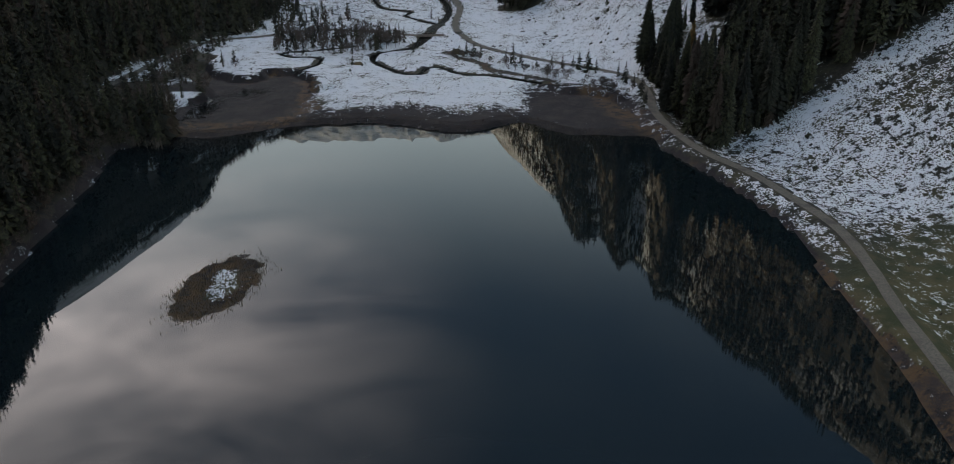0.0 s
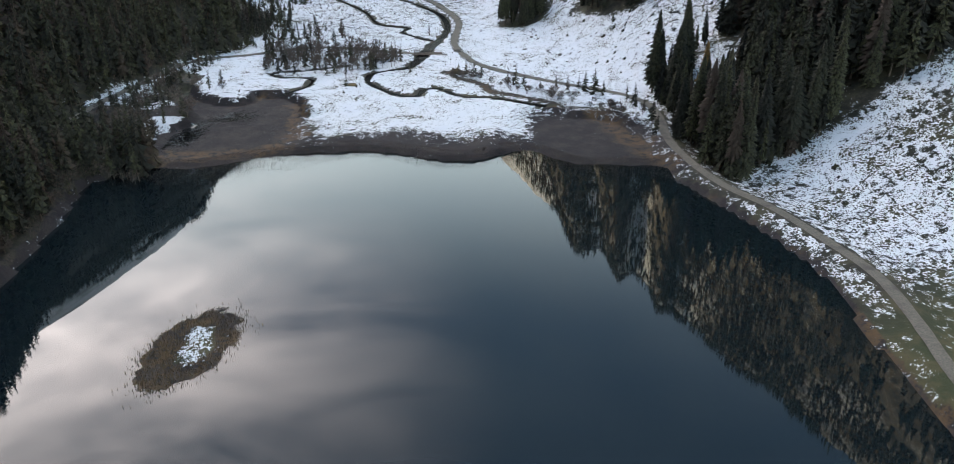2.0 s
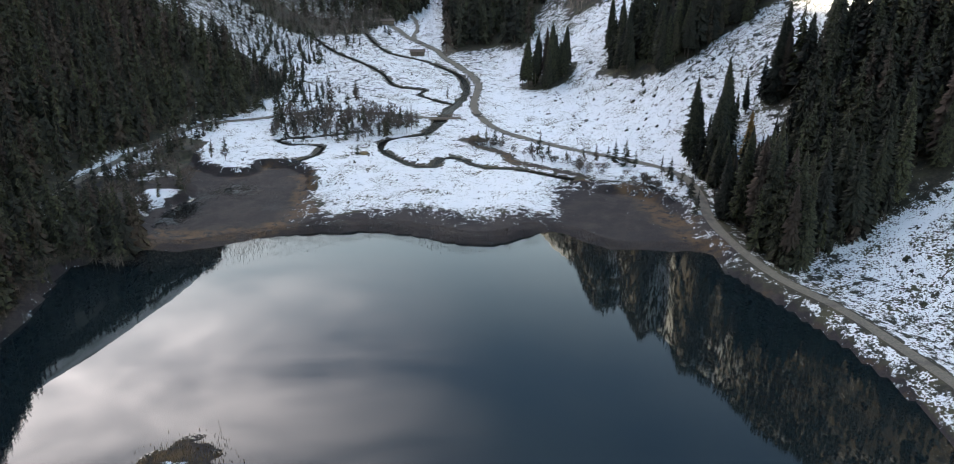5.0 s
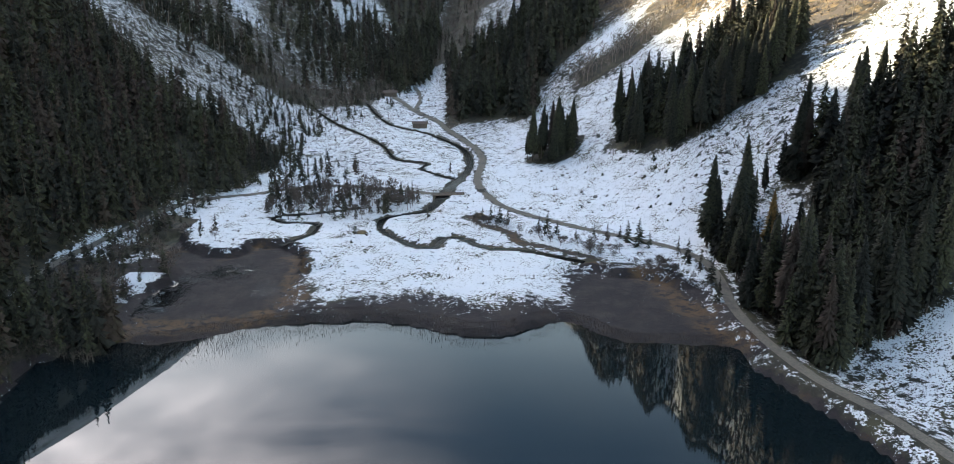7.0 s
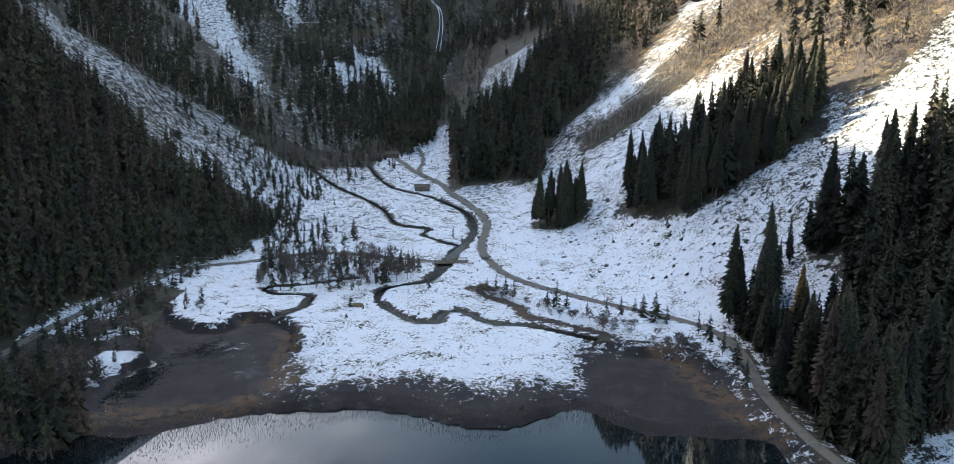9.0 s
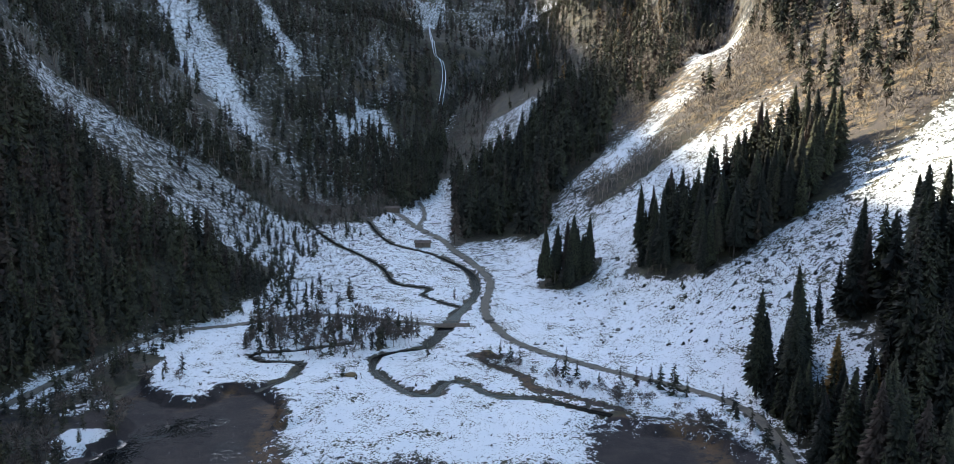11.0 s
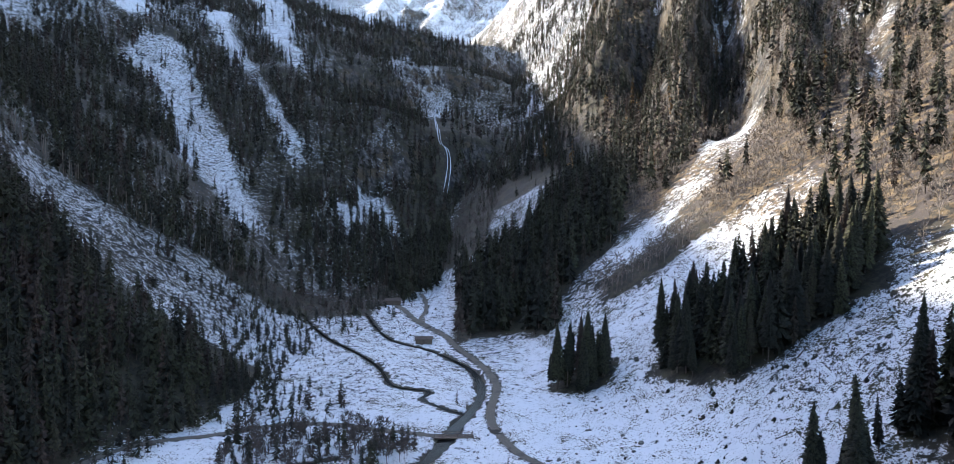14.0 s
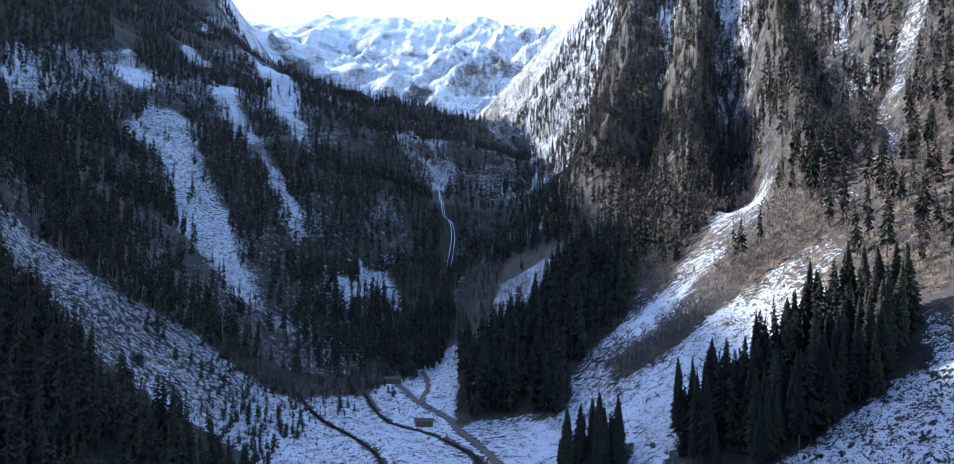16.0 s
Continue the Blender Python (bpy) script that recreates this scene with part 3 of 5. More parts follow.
    snow = np.where(y > 1500, np.maximum(snow, 0.72 - 0.75 * np.maximum(fractal(x, y * 0.7, 90, 5, 192, 0.65) - 0.1, 0)), snow)
    fringe = (y > 195) & (x > -104) & (x < 52)
    marsh = np.where((wet <= 0) & fringe, (0.34 + 0.16 * step(-x, 10, 50)) * np.exp(-(np.maximum(-wet, 0) / (9.0 + 4 * step(-x, 30, 60))) ** 2), -0.3)
    pools = 0.62 * np.exp(-(((x + 86) / 9) ** 2 + ((y - 268) / 8) ** 2)) + 0.95 * np.exp(-(((x + 97) / 7) ** 2 + ((y - 248) / 14) ** 2)) + 0.3 * np.exp(-(((x + 70) / 12) ** 2 + ((y - 256) / 12) ** 2))
    marsh = np.where(left_bay > 1, pools + 0.15 * fractal(x, y, 12, 2, 85), marsh)
    marsh = np.where((wet > 0) & (wet < 12), np.where(fringe, 0.42 + 0.12 * step(-x, 20, 60), 0.1), marsh)
    marsh = np.where(islet > -6, 0.40 - 0.25 * np.clip(islet, -2, 3), marsh)
    return z, marsh, np.stack([np.clip(snow, -0.3, 1.1), np.clip(reed, 0, 1), np.clip(grass, 0, 1), np.clip(dry, 0, 1)], -1)


# outlines of stands, clearings, gullies
LOW_LEFT_STAND = [(-99, 40), (-103, 150), (-111, 205), (-137, 246), (-134, 290), (-126, 330), (-110, 355), (-104, 385), (-111, 414), (-126, 426), (-146, 422), (-171, 424), (-202, 432), (-260, 430), (-420, 420),
                  (-640, 420), (-640, 40)]
STRIP_TOP = [(-118, 560), (-152, 535), (-172, 512), (-205, 497), (-241, 485), (-330, 468), (-440, 452), (-640, 440), (-900, 520), (-900, 1700), (-300, 1500), (-20, 1330), (20, 1100),
             (0, 900), (-30, 810), (-62, 790), (-80, 690), (-92, 610)]
LONG_GULLY = [(-368, 790), (-376, 860), (-354, 869), (-335, 855), (-318, 818), (-299, 802), (-275, 772), (-247, 732), (-230, 700), (-214, 679), (-183, 641), (-166, 626), (-166, 616), (-200, 622), (-226, 654), (-256, 672),
     (-275, 705), (-300, 744), (-327, 775)]
GULLIES = [LONG_GULLY] + [
    [(-358, 960), (-366, 1029), (-316, 941), (-275, 876), (-244, 841), (-211, 774), (-189, 745), (-186, 729), (-198, 742), (-217, 772), (-253, 836), (-293, 882), (-335, 936)],
    [(-399, 1169), (-329, 1134), (-301, 1095), (-272, 982), (-228, 904), (-237, 900), (-267, 946), (-291, 971), (-322, 1042), (-353, 1088)],
    [(-505, 1004), (-495, 1034), (-453, 985), (-429, 917), (-450, 920)],
    [(-439, 880), (-421, 892), (-405, 915), (-396, 898), (-414, 871)],
    [(-145, 747), (-127, 746), (-107, 718), (-108, 707), (-127, 714), (-133, 704)],
    [(-166, 728), (-143, 708), (-133, 681), (-139, 676)],
    [(-457, 1055), (-441, 1083), (-395, 1045), (-393, 1024), (-433, 1035)],
]
SPECKLED = [[(-196, 1139), (-165, 1163), (-104, 1076), (-90, 1000), (-120, 960), (-153, 1005)], [(-150, 860), (-128, 860), (-110, 800), (-122, 760), (-142, 780)], [(-216, 403), (-217, 418), (-195, 413), (-183, 392), (-189, 385), (-207, 395)],
            [(-455, 770), (-420, 800), (-398, 700), (-420, 660)], [(-525, 923), (-505, 940), (-480, 900), (-494, 880)]]
MID_PATCH = [(-31, 683), (-26, 772), (9, 748), (26, 680), (17, 640), (-12, 615)]
EAST_GULLY_A = [(127, 625), (100, 589), (67, 540), (47, 512), (30, 496), (43, 478), (60, 495), (84, 504), (118, 545), (142, 618)]
EAST_GULLY_B = [(121, 474), (101, 473), (76, 465), (56, 455), (38, 448), (27, 440), (20, 425), (40, 404), (56, 402), (74, 402), (85, 416), (97, 420), (112, 430)]
EAST_STAND = [(55, 284), (60, 290), (68, 300), (78, 302), (91, 306), (105, 309), (135, 314), (220, 320), (220, 262), (150, 242), (110, 232), (88, 225), (72, 218), (62, 211), (58, 222), (56, 250)]
EAST_GULLY_C = [(130, 500), (146, 515), (165, 540), (205, 610), (240, 660), (250, 650), (212, 600), (172, 530), (152, 506), (134, 492)]
EAST_MEADOW = [(93, 314), (108, 318), (140, 326), (230, 345), (230, 405), (150, 385), (124, 366), (112, 352), (96, 350), (90, 338)]
EAST_CLEARING = [(64, 270), (69, 292), (80, 299), (88, 296), (84, 278), (74, 266)]
MID_STAND = [(37, 382), (48, 367), (58, 355), (86, 356), (100, 358), (107, 372), (103, 410), (94, 411), (85, 406), (74, 398), (56, 396), (44, 395)]
SMALL_GROUP = [(3, 398), (13, 392), (23, 393), (26, 404), (18, 412), (8, 410)]
HEAD_STAND = [(-37, 462), (-31, 480), (-11, 474), (2, 455), (10, 462), (8, 482), (18, 502), (37, 513), (49, 561), (50, 621), (26, 662), (8, 630), (-5, 594), (-48, 600), (-44, 533)]
ROAD_STAND = [(-78, 560), (-69, 572), (-60, 640), (-62, 715), (-84, 720), (-100, 650), (-90, 572)]
BRUSH_STRIP = [(122, 500), (96, 496), (75, 484), (53, 479), (24, 478), (28, 456), (56, 460), (80, 470), (104, 478), (124, 482)]
BRUSH_FOOT = [(-172, 514), (-150, 545), (-118, 570), (-92, 610), (-76, 570), (-92, 522), (-130, 505)]
BRUSH_EAST = [(113, 362), (160, 372), (230, 420), (230, 520), (150, 520), (122, 470), (113, 432), (124, 372)]
BRUSH_HEAD = [(-75, 640), (-60, 790), (20, 800), (60, 690), (70, 600), (28, 612), (0, 720), (-32, 720), (-34, 640)]
THIN_SNOW = [([(-490, 760), (-420, 1010), (-600, 1500), (-1000, 1700), (-880, 1300), (-665, 1000)], 0.6), ([(-440, -200), (-300, 250), (-490, 760), (-665, 1000), (-880, 1300), (-1060, 1550), (-1400, 2000), (-2000, 2300), (-2400, 900), (-1600, -200)], 0.62), (LOW_LEFT_STAND, 0.48), (STRIP_TOP, 0.15), (HEAD_STAND, 0.6), (MID_STAND, 0.7), (EAST_STAND, 0.45), (SMALL_GROUP, 0.8), (BRUSH_STRIP, 0.45), (BRUSH_FOOT, 0.4), (BRUSH_EAST, 0.05), (BRUSH_HEAD, 0.33)]
DEEP_SNOW = [(g, 0.30) for g in GULLIES] + [(g, 0.22) for g in SPECKLED] + [(EAST_GULLY_A, 0.38), (EAST_GULLY_B, 0.25), (EAST_GULLY_C, 0.26), (MID_PATCH, 0.06), (EAST_CLEARING, 0.45)]


def spaced(*runs):
    """Grid lines: runs of (from, to, step)."""
    out = []
    for a, b, s in runs:
        out.extend(np.arange(a, b, s))
    out.append(runs[-1][1])
    return np.array(out)


GX = spaced((-3600, -1000, 130), (-1000, -460, 12), (-460, -150, 5), (-150, 120, 1.5), (120, 330, 3.6), (330, 700, 14), (700, 3600, 145))
GY = spaced((-1600, -300, 100), (-300, 60, 12), (60, 490, 1.5), (490, 620, 3), (620, 1300, 4.8), (1300, 1700, 14), (1700, 2700, 9), (2700, 4600, 120))
MX, MY = np.meshgrid(GX, GY)
MZ, MARSH, COVER = shaped(MX, MY)


def height(x, y):
    """The height of the ground sheet at a place."""
    x, y = np.atleast_1d(np.asarray(x, float)), np.atleast_1d(np.asarray(y, float))
    i = np.clip(np.searchsorted(GX, x) - 1, 0, len(GX) - 2)
    j = np.clip(np.searchsorted(GY, y) - 1, 0, len(GY) - 2)
    a, b = (x - GX[i]) / (GX[i + 1] - GX[i]), (y - GY[j]) / (GY[j + 1] - GY[j])
    return (MZ[j, i] * (1 - a) + MZ[j, i + 1] * a) * (1 - b) + (MZ[j + 1, i] * (1 - a) + MZ[j + 1, i + 1] * a) * b


def grid_mesh(name, verts, rows, cols):
    me = bpy.data.meshes.new(name)
    idx = np.arange(rows * cols).reshape(rows, cols)
    quads = np.stack([idx[:-1, :-1], idx[:-1, 1:], idx[1:, 1:], idx[1:, :-1]], -1).reshape(-1, 4)
    return fill_mesh(me, verts, quads.ravel(), np.full(len(quads), 4))


def fill_mesh(me, verts, loops, sizes, smooth=True, slots=None):
    me.vertices.add(len(verts))
    me.vertices.foreach_set("co", np.asarray(verts, np.float32).ravel())
    me.loops.add(len(loops))
    me.loops.foreach_set("vertex_index", np.asarray(loops, np.int32))
    me.polygons.add(len(sizes))
    starts = np.concatenate([[0], np.cumsum(sizes)[:-1]]).astype(np.int32)
    me.polygons.foreach_set("loop_start", starts)
    me.polygons.foreach_set("use_smooth", np.full(len(sizes), smooth))
    if slots is not None:
        me.polygons.foreach_set("material_index", np.asarray(slots, np.int32))
    me.update(calc_edges=True)
    return me


ground_me = grid_mesh("ground", np.stack([MX, MY, MZ], -1).reshape(-1, 3), len(GY), len(GX))
layer = ground_me.color_attributes.new("cover", "FLOAT_COLOR", "POINT")
layer.data.foreach_set("color", COVER.astype(np.float32).ravel())
ground_me.attributes.new("marsh", "FLOAT", "POINT").data.foreach_set("value", MARSH.astype(np.float32).ravel())
ground_me.materials.append(GROUND)
tagged(new("ground", ground_me), "snow-patched alpine valley floor and steep rocky slopes", "ground", kind="structure")

# the lake, a sheet that ends under its banks
lake_x, lake_y = np.meshgrid(np.linspace(-125, 110, 40), np.linspace(-290, 312, 90))
lake_me = grid_mesh("lake", np.stack([lake_x, lake_y, 0 * lake_x], -1).reshape(-1, 3), 90, 40)
lake_me.materials.append(LAKE)
tagged(new("lake", lake_me), "calm dark lake mirroring sky and mountains", "lake", kind="structure")


def ribbon(name, line, half, z, mat, label, category, wobble=0.0):
    """A band along a line, at the heights z."""
    p = np.asarray(line)[:, :2]
    t = np.gradient(p, axis=0)
    t /= np.hypot(t[:, 0], t[:, 1])[:, None] + 1e-9
    nrm = np.stack([-t[:, 1], t[:, 0]], 1)
    half = np.broadcast_to(half, len(p))
    rows = []
    for k, s in enumerate((-1, -0.5, 0, 0.5, 1)):
        edge = half * s * (1 + wobble * (fractal(p[:, 0], p[:, 1], 5, 2, 300 + k) if abs(s) == 1 else 0))
        q = p + nrm * np.asarray(edge)[:, None]
        rows.append(np.concatenate([q, np.asarray(z)[:, None] + (0.05 * (1 - s * s) if wobble else 0)], 1))
    verts = np.stack(rows, 1).reshape(-1, 3)
    me = grid_mesh(name, verts, len(p), 5)
    me.materials.append(mat)
    return tagged(new(name, me), label, category, kind="structure")


def road(name, line, half, label):
    z = np.maximum(level_along(line), 1.2) + 0.09
    ribbon(name, line, half, z, GRAVEL, label, "road", 0.12)


road("shore_road", SHORE_ROAD, 1.4, "grey gravel road following the lake shore")
road("valley_road", VALLEY_ROAD, 1.45, "grey gravel road climbing beside the river")
road("side_track", SIDE_TRACK, 0.9, "narrow gravel track through a snowy meadow")
road("left_road", LEFT_ROAD, 1.45, "gravel forest road below the dark spruces")
ribbon("river", RIVER, RIVER_HALF(RIVER) + 0.3, np.maximum(level_along(RIVER, np.where(RIVER[:, 1] > 350, 0.3, 0.6)), 0.0) + 0.004, STREAM, "dark winding river between snowy banks", "river")
ribbon("brook", BROOK, 0.7, np.maximum(level_along(BROOK, 0.2), 0.0) + 0.02, STREAM, "narrow dark brook across the snowy meadow", "brook")
ribbon("inlet_stream", INLET, 1.0, np.maximum(level_along(INLET, 0.5), 0.0) + 0.004, STREAM, "short dark stream running into the reedy bay", "brook")


# ---- trees ----
FALL = curve_through([(-108, 1056), (-112, 1010), (-94, 877), (-85, 863), (-80, 840), (-81, 812)], 3.0)

def spruce_arrays(rng, whorls, arms, tents, skirt=0.10, width=0.17, ragged=0.25, twin=False):
    """A spruce one high, standing on the origin: trunk and crown, each as corners and triangles."""
    trunk_v, trunk_f = [], []
    sides = 5 if whorls > 12 else 3
    rings = ((0.013, 0.0), (0.009, 0.4), (0.001, 0.99)) if whorls > 12 else ((0.013, 0.0), (0.006, 0.6))
    for r, z in rings:
        for k in range(sides):
            a = 2 * math.pi * k / sides
            trunk_v.append((r * math.cos(a), r * math.sin(a), z))
    for lvl in range(len(rings) - 1):
        for k in range(sides):
            a, b = lvl * sides + k, lvl * sides + (k + 1) % sides
            trunk_f += [(a, b, b + sides), (a, b + sides, a + sides)]
    v, f = [], []
    for w in range(whorls):
        s = (w + 0.5) / whorls
        z0 = skirt + (1 - skirt) * s ** 0.95
        reach = width * (1 - s) ** 0.85 * (0.7 + 0.35 * min(1, s * 5)) + 0.008
        turn = rng.uniform(0, 6.28)
        for k in range(arms):
            if rng.random() < 0.12:
                continue
            a = turn + 6.283 * (k + rng.uniform(-0.3, 0.3)) / arms
            r = reach * rng.uniform(1 - ragged, 1 + 0.7 * ragged)
            droop = r * rng.uniform(0.25, 0.9) * (1 - 0.9 * s)
            wd = r * rng.uniform(0.22, 0.40) * tents + 0.003
            c, n = math.cos(a), math.sin(a)
            z = z0 + rng.uniform(-0.9, 0.9) / whorls * (1 - 0.6 * s)
            rise = 0.035 * (1 - s) + 0.012
            i = len(v)
            mid, side = r * rng.uniform(0.35, 0.6), rng.choice((-1, 1))
            hang = z - droop * 0.5 - wd * rng.uniform(0.5, 1.3)
            v += [(0, 0, z + rise), (r * c, r * n, z - droop), (mid * c + side * wd * n, mid * n - side * wd * c, hang)]
            f.append((i, i + 1, i + 2))
            if twin:
                v.append((mid * c - side * wd * n, mid * n + side * wd * c, hang))
                f.append((i, i + 3, i + 1))
    i = len(v)
    v += [(0.006, 0, 0.93), (-0.004, 0.005, 0.93), (-0.004, -0.005, 0.93), (0, 0, 1.0)]
    f += [(i, i + 1, i + 3), (i + 1, i + 2, i + 3), (i + 2, i, i + 3)]
    return (np.array(trunk_v), np.array(trunk_f)), (np.array(v), np.array(f))


def brush_arrays(rng, slivers):
    """A small leafless tree one high, seen from far: a forked stem and a rounded haze of thin twigs."""
    stem, tris = [], []
    for tip in ((0.03, 0.02, 0.8), (0.2, 0.05, 0.7), (-0.16, 0.14, 0.72), (-0.05, -0.2, 0.66)):
        foot = 0.0 if not stem else 0.3
        i = len(stem)
        stem += [(0.016, 0, foot), (-0.008, 0.014, foot), (-0.008, -0.014, foot), tip]
        tris += [(i, i + 1, i + 3), (i + 1, i + 2, i + 3), (i + 2, i, i + 3)]
    v, f = [], []
    for k in range(slivers):
        d = np.array((rng.gauss(0, 1), rng.gauss(0, 1), rng.gauss(0, 1)))
        d /= np.linalg.norm(d)
        p = np.array((0, 0, 0.62)) + d * np.array((0.30, 0.30, 0.34)) * rng.uniform(0.35, 0.85)
        q = p + (d * 0.8 + np.array((rng.uniform(-0.6, 0.6), rng.uniform(-0.6, 0.6), rng.uniform(0.1, 0.9)))) * rng.uniform(0.06, 0.15)
        side = np.cross(q - p, (rng.uniform(-1, 1), rng.uniform(-1, 1), rng.uniform(-1, 1)))
        side *= rng.uniform(0.014, 0.028) / (np.linalg.norm(side) + 1e-9)
        v += [tuple(p - side), tuple(p + side), tuple(q)]
        f.append((3 * k, 3 * k + 1, 3 * k + 2))
    return (np.array(stem), np.array(tris)), (np.array(v), np.array(f))


def arrays_mesh(name, arrays, mat, smooth=True):
    v, f = arrays
    me = fill_mesh(bpy.data.meshes.new(name), v, f.ravel(), np.full(len(f), 3), smooth)
    me.materials.append(mat)
    return me


RNG = random.Random(5)
HIGH = [spruce_arrays(RNG, 70, 11, 0.46, skirt, wide, 0.55, True) for skirt, wide in ((0.06, 0.135), (0.14, 0.12), (0.24, 0.125), (0.10, 0.15), (0.32, 0.13))]
MIDDLE = [spruce_arrays(RNG, 40, 8, 0.85, skirt, wide, 0.55) for skirt, wide in ((0.08, 0.135), (0.16, 0.11), (0.27, 0.125), (0.06, 0.15), (0.20, 0.10))]
MEDIUM = [spruce_arrays(RNG, 25, 6, 1.15, skirt, wide, 0.55) for skirt, wide in ((0.06, 0.135), (0.14, 0.115), (0.24, 0.125), (0.04, 0.15), (0.18, 0.105))]
LOWER = [spruce_arrays(RNG, 15, 5, 1.5, skirt, wide, 0.5) for skirt, wide in ((0.06, 0.14), (0.12, 0.12), (0.04, 0.155), (0.2, 0.125))]
BARE = [brush_arrays(RNG, 170) for _ in range(4)]
BARE_LOW = [brush_arrays(RNG, 52) for _ in range(4)]
FAR = [spruce_arrays(RNG, 12, 4, 1.6, skirt, wide, 0.5) for skirt, wide in ((0.03, 0.135), (0.06, 0.115), (0.02, 0.15), (0.10, 0.105))]


def scatter(rng, x0, x1, y0, y1, spacing):
    """Places on a jittered grid."""
    gx, gy = np.meshgrid(np.arange(x0, x1, spacing), np.arange(y0, y1, spacing))
    gx, gy = gx.ravel(), gy.ravel()
    return gx + rng.uniform(-0.48, 0.48, gx.shape) * spacing, gy + rng.uniform(-0.48, 0.48, gy.shape) * spacing


def stand(name, kinds, x, y, tall, mats, label, category, rng, sink=0.25, lean=0.04, broad=1.0):
    """Many trees as one mesh."""
    z = height(x, y) - sink
    vs, fs, sl, tint, base = [], [], [], [], 0
    pick = rng.integers(0, len(kinds), len(x))
    turn = rng.uniform(0, 6.283, len(x))
    wide = rng.uniform(0.85, 1.2, len(x)) * broad
    shade = rng.uniform(0, 1, len(x))
    lx, ly = rng.normal(0, lean, len(x)), rng.normal(0, lean, len(x))
    for k, ((tv, tf), (cv, cf)) in enumerate(kinds):
        m = np.nonzero(pick == k)[0]
        if not len(m):
            continue
        v = np.concatenate([tv, cv])
        f = np.concatenate([tf, cf + len(tv)])
        slot = np.concatenate([np.zeros(len(tf), int), np.ones(len(cf), int)])
        c, s = np.cos(turn[m])[:, None], np.sin(turn[m])[:, None]
        t = tall[m][:, None]
        px = t * wide[m][:, None] * (v[:, 0] * c - v[:, 1] * s) + t * lx[m][:, None] * v[:, 2] + x[m][:, None]
        py = t * wide[m][:, None] * (v[:, 0] * s + v[:, 1] * c) + t * ly[m][:, None] * v[:, 2] + y[m][:, None]
        pz = t * v[:, 2] + z[m][:, None]
        vs.append(np.stack([px, py, pz], -1).reshape(-1, 3))
        fs.append((f[None] + (base + np.arange(len(m)) * len(v))[:, None, None]).reshape(-1, 3))
        sl.append(np.tile(slot, len(m)))
        tint.append(np.repeat(shade[m], len(v)))
        base += len(m) * len(v)
    f = np.concatenate(fs)
    me = fill_mesh(bpy.data.meshes.new(name), np.concatenate(vs), f.ravel(), np.full(len(f), 3), True, np.concatenate(sl))
    me.attributes.new("tint", "FLOAT", "POINT").data.foreach_set("value", np.concatenate(tint).astype(np.float32))
    for m in mats:
        me.materials.append(m)
    return tagged(new(name, me), label, category, kind="stuff")


def clear_of_ways(x, y, gap=3.0):
    ok = np.ones(len(x), bool)
    for line in (SHORE_ROAD, VALLEY_ROAD, LEFT_ROAD, RIVER, SIDE_TRACK):
        ok &= line_distance(x, y, line) > gap
    return ok & (height(x, y) > 0.35)


NPR = np.random.default_rng(11)

# the dark stand on the slope over the west shore
STRIP_EDGE = np.array([(-104, 385), (-111, 414), (-126, 426), (-146, 422), (-171, 424), (-202, 432), (-260, 430), (-420, 420)], float)
x, y = scatter(NPR, -430, -98, 60, 450, 4.7)
dl = np.interp(y, *zip(*LEFT_FOOT)) - x
ok = (inside(x, y, LOW_LEFT_STAND) > -1) & clear_of_ways(x, y, 3.2) & (dl < 60 + 0.8 * np.maximum(y - 60, 0))
open_patch = fractal(x, y, 30, 3, 131)
edge = step(line_distance(x, y, STRIP_EDGE), 45, 4) * step(y, 300, 370)
ok &= (open_patch < 0.45 - 0.32 * edge) | (NPR.random(len(x)) < 0.25)
larch = ok & (NPR.random(len(x)) < 0.12 + 0.55 * step(fractal(x, y, 55, 3, 134) + 0.35 * step(-x, 150, 230), 0.05, 0.5))
ok &= ~larch
near = ok & (dl < 75) & (y < 420)
tall = 25 * NPR.uniform(0.4, 1.0, len(x)) ** 0.7 * (0.75 + 0.25 * step(dl, 2, 25)) * (1 - 0.4 * step(line_distance(x, y, STRIP_EDGE), 28, 0))
stand("west_larch_stand", LOWER, x[larch], y[larch], 0.95 * tall[larch], (BARK, BARE_LARCH), "brown half-bare larches among the spruces over the lake", "forest", NPR)
stand("west_spruce_stand", MEDIUM, x[near], y[near], tall[near], (BARK, NEEDLES), "dense dark spruce forest on the slope over the lake", "forest", NPR)
sx, sy = scatter(NPR, -128, -94, 40, 236, 3.4)
sd = inside(sx, sy, OPEN_WATER)
keep = (sd < -0.8) & (sd > -20) & (height(sx, sy) > -0.25) & (line_distance(sx, sy, LEFT_ROAD) > 3.2)
stand("shoreline_spruces", MEDIUM, sx[keep], sy[keep], 19 * NPR.uniform(0.25, 1.0, int(keep.sum())), (BARK, NEEDLES), "dark spruces crowding down to the lake's west shore", "forest", NPR)
sx, sy = scatter(NPR, -116, -96, 60, 214, 1.5)
sd = inside(sx, sy, OPEN_WATER)
keep = (sd < -0.2) & (sd > -5.5) & (NPR.random(len(sx)) < 0.75)
stand("shore_alders", BARE_LOW, sx[keep], sy[keep], NPR.uniform(1.5, 5, int(keep.sum())), (TWIGS, TWIGS), "dark leafless bushes leaning over the lake's west shore", "brush", NPR)
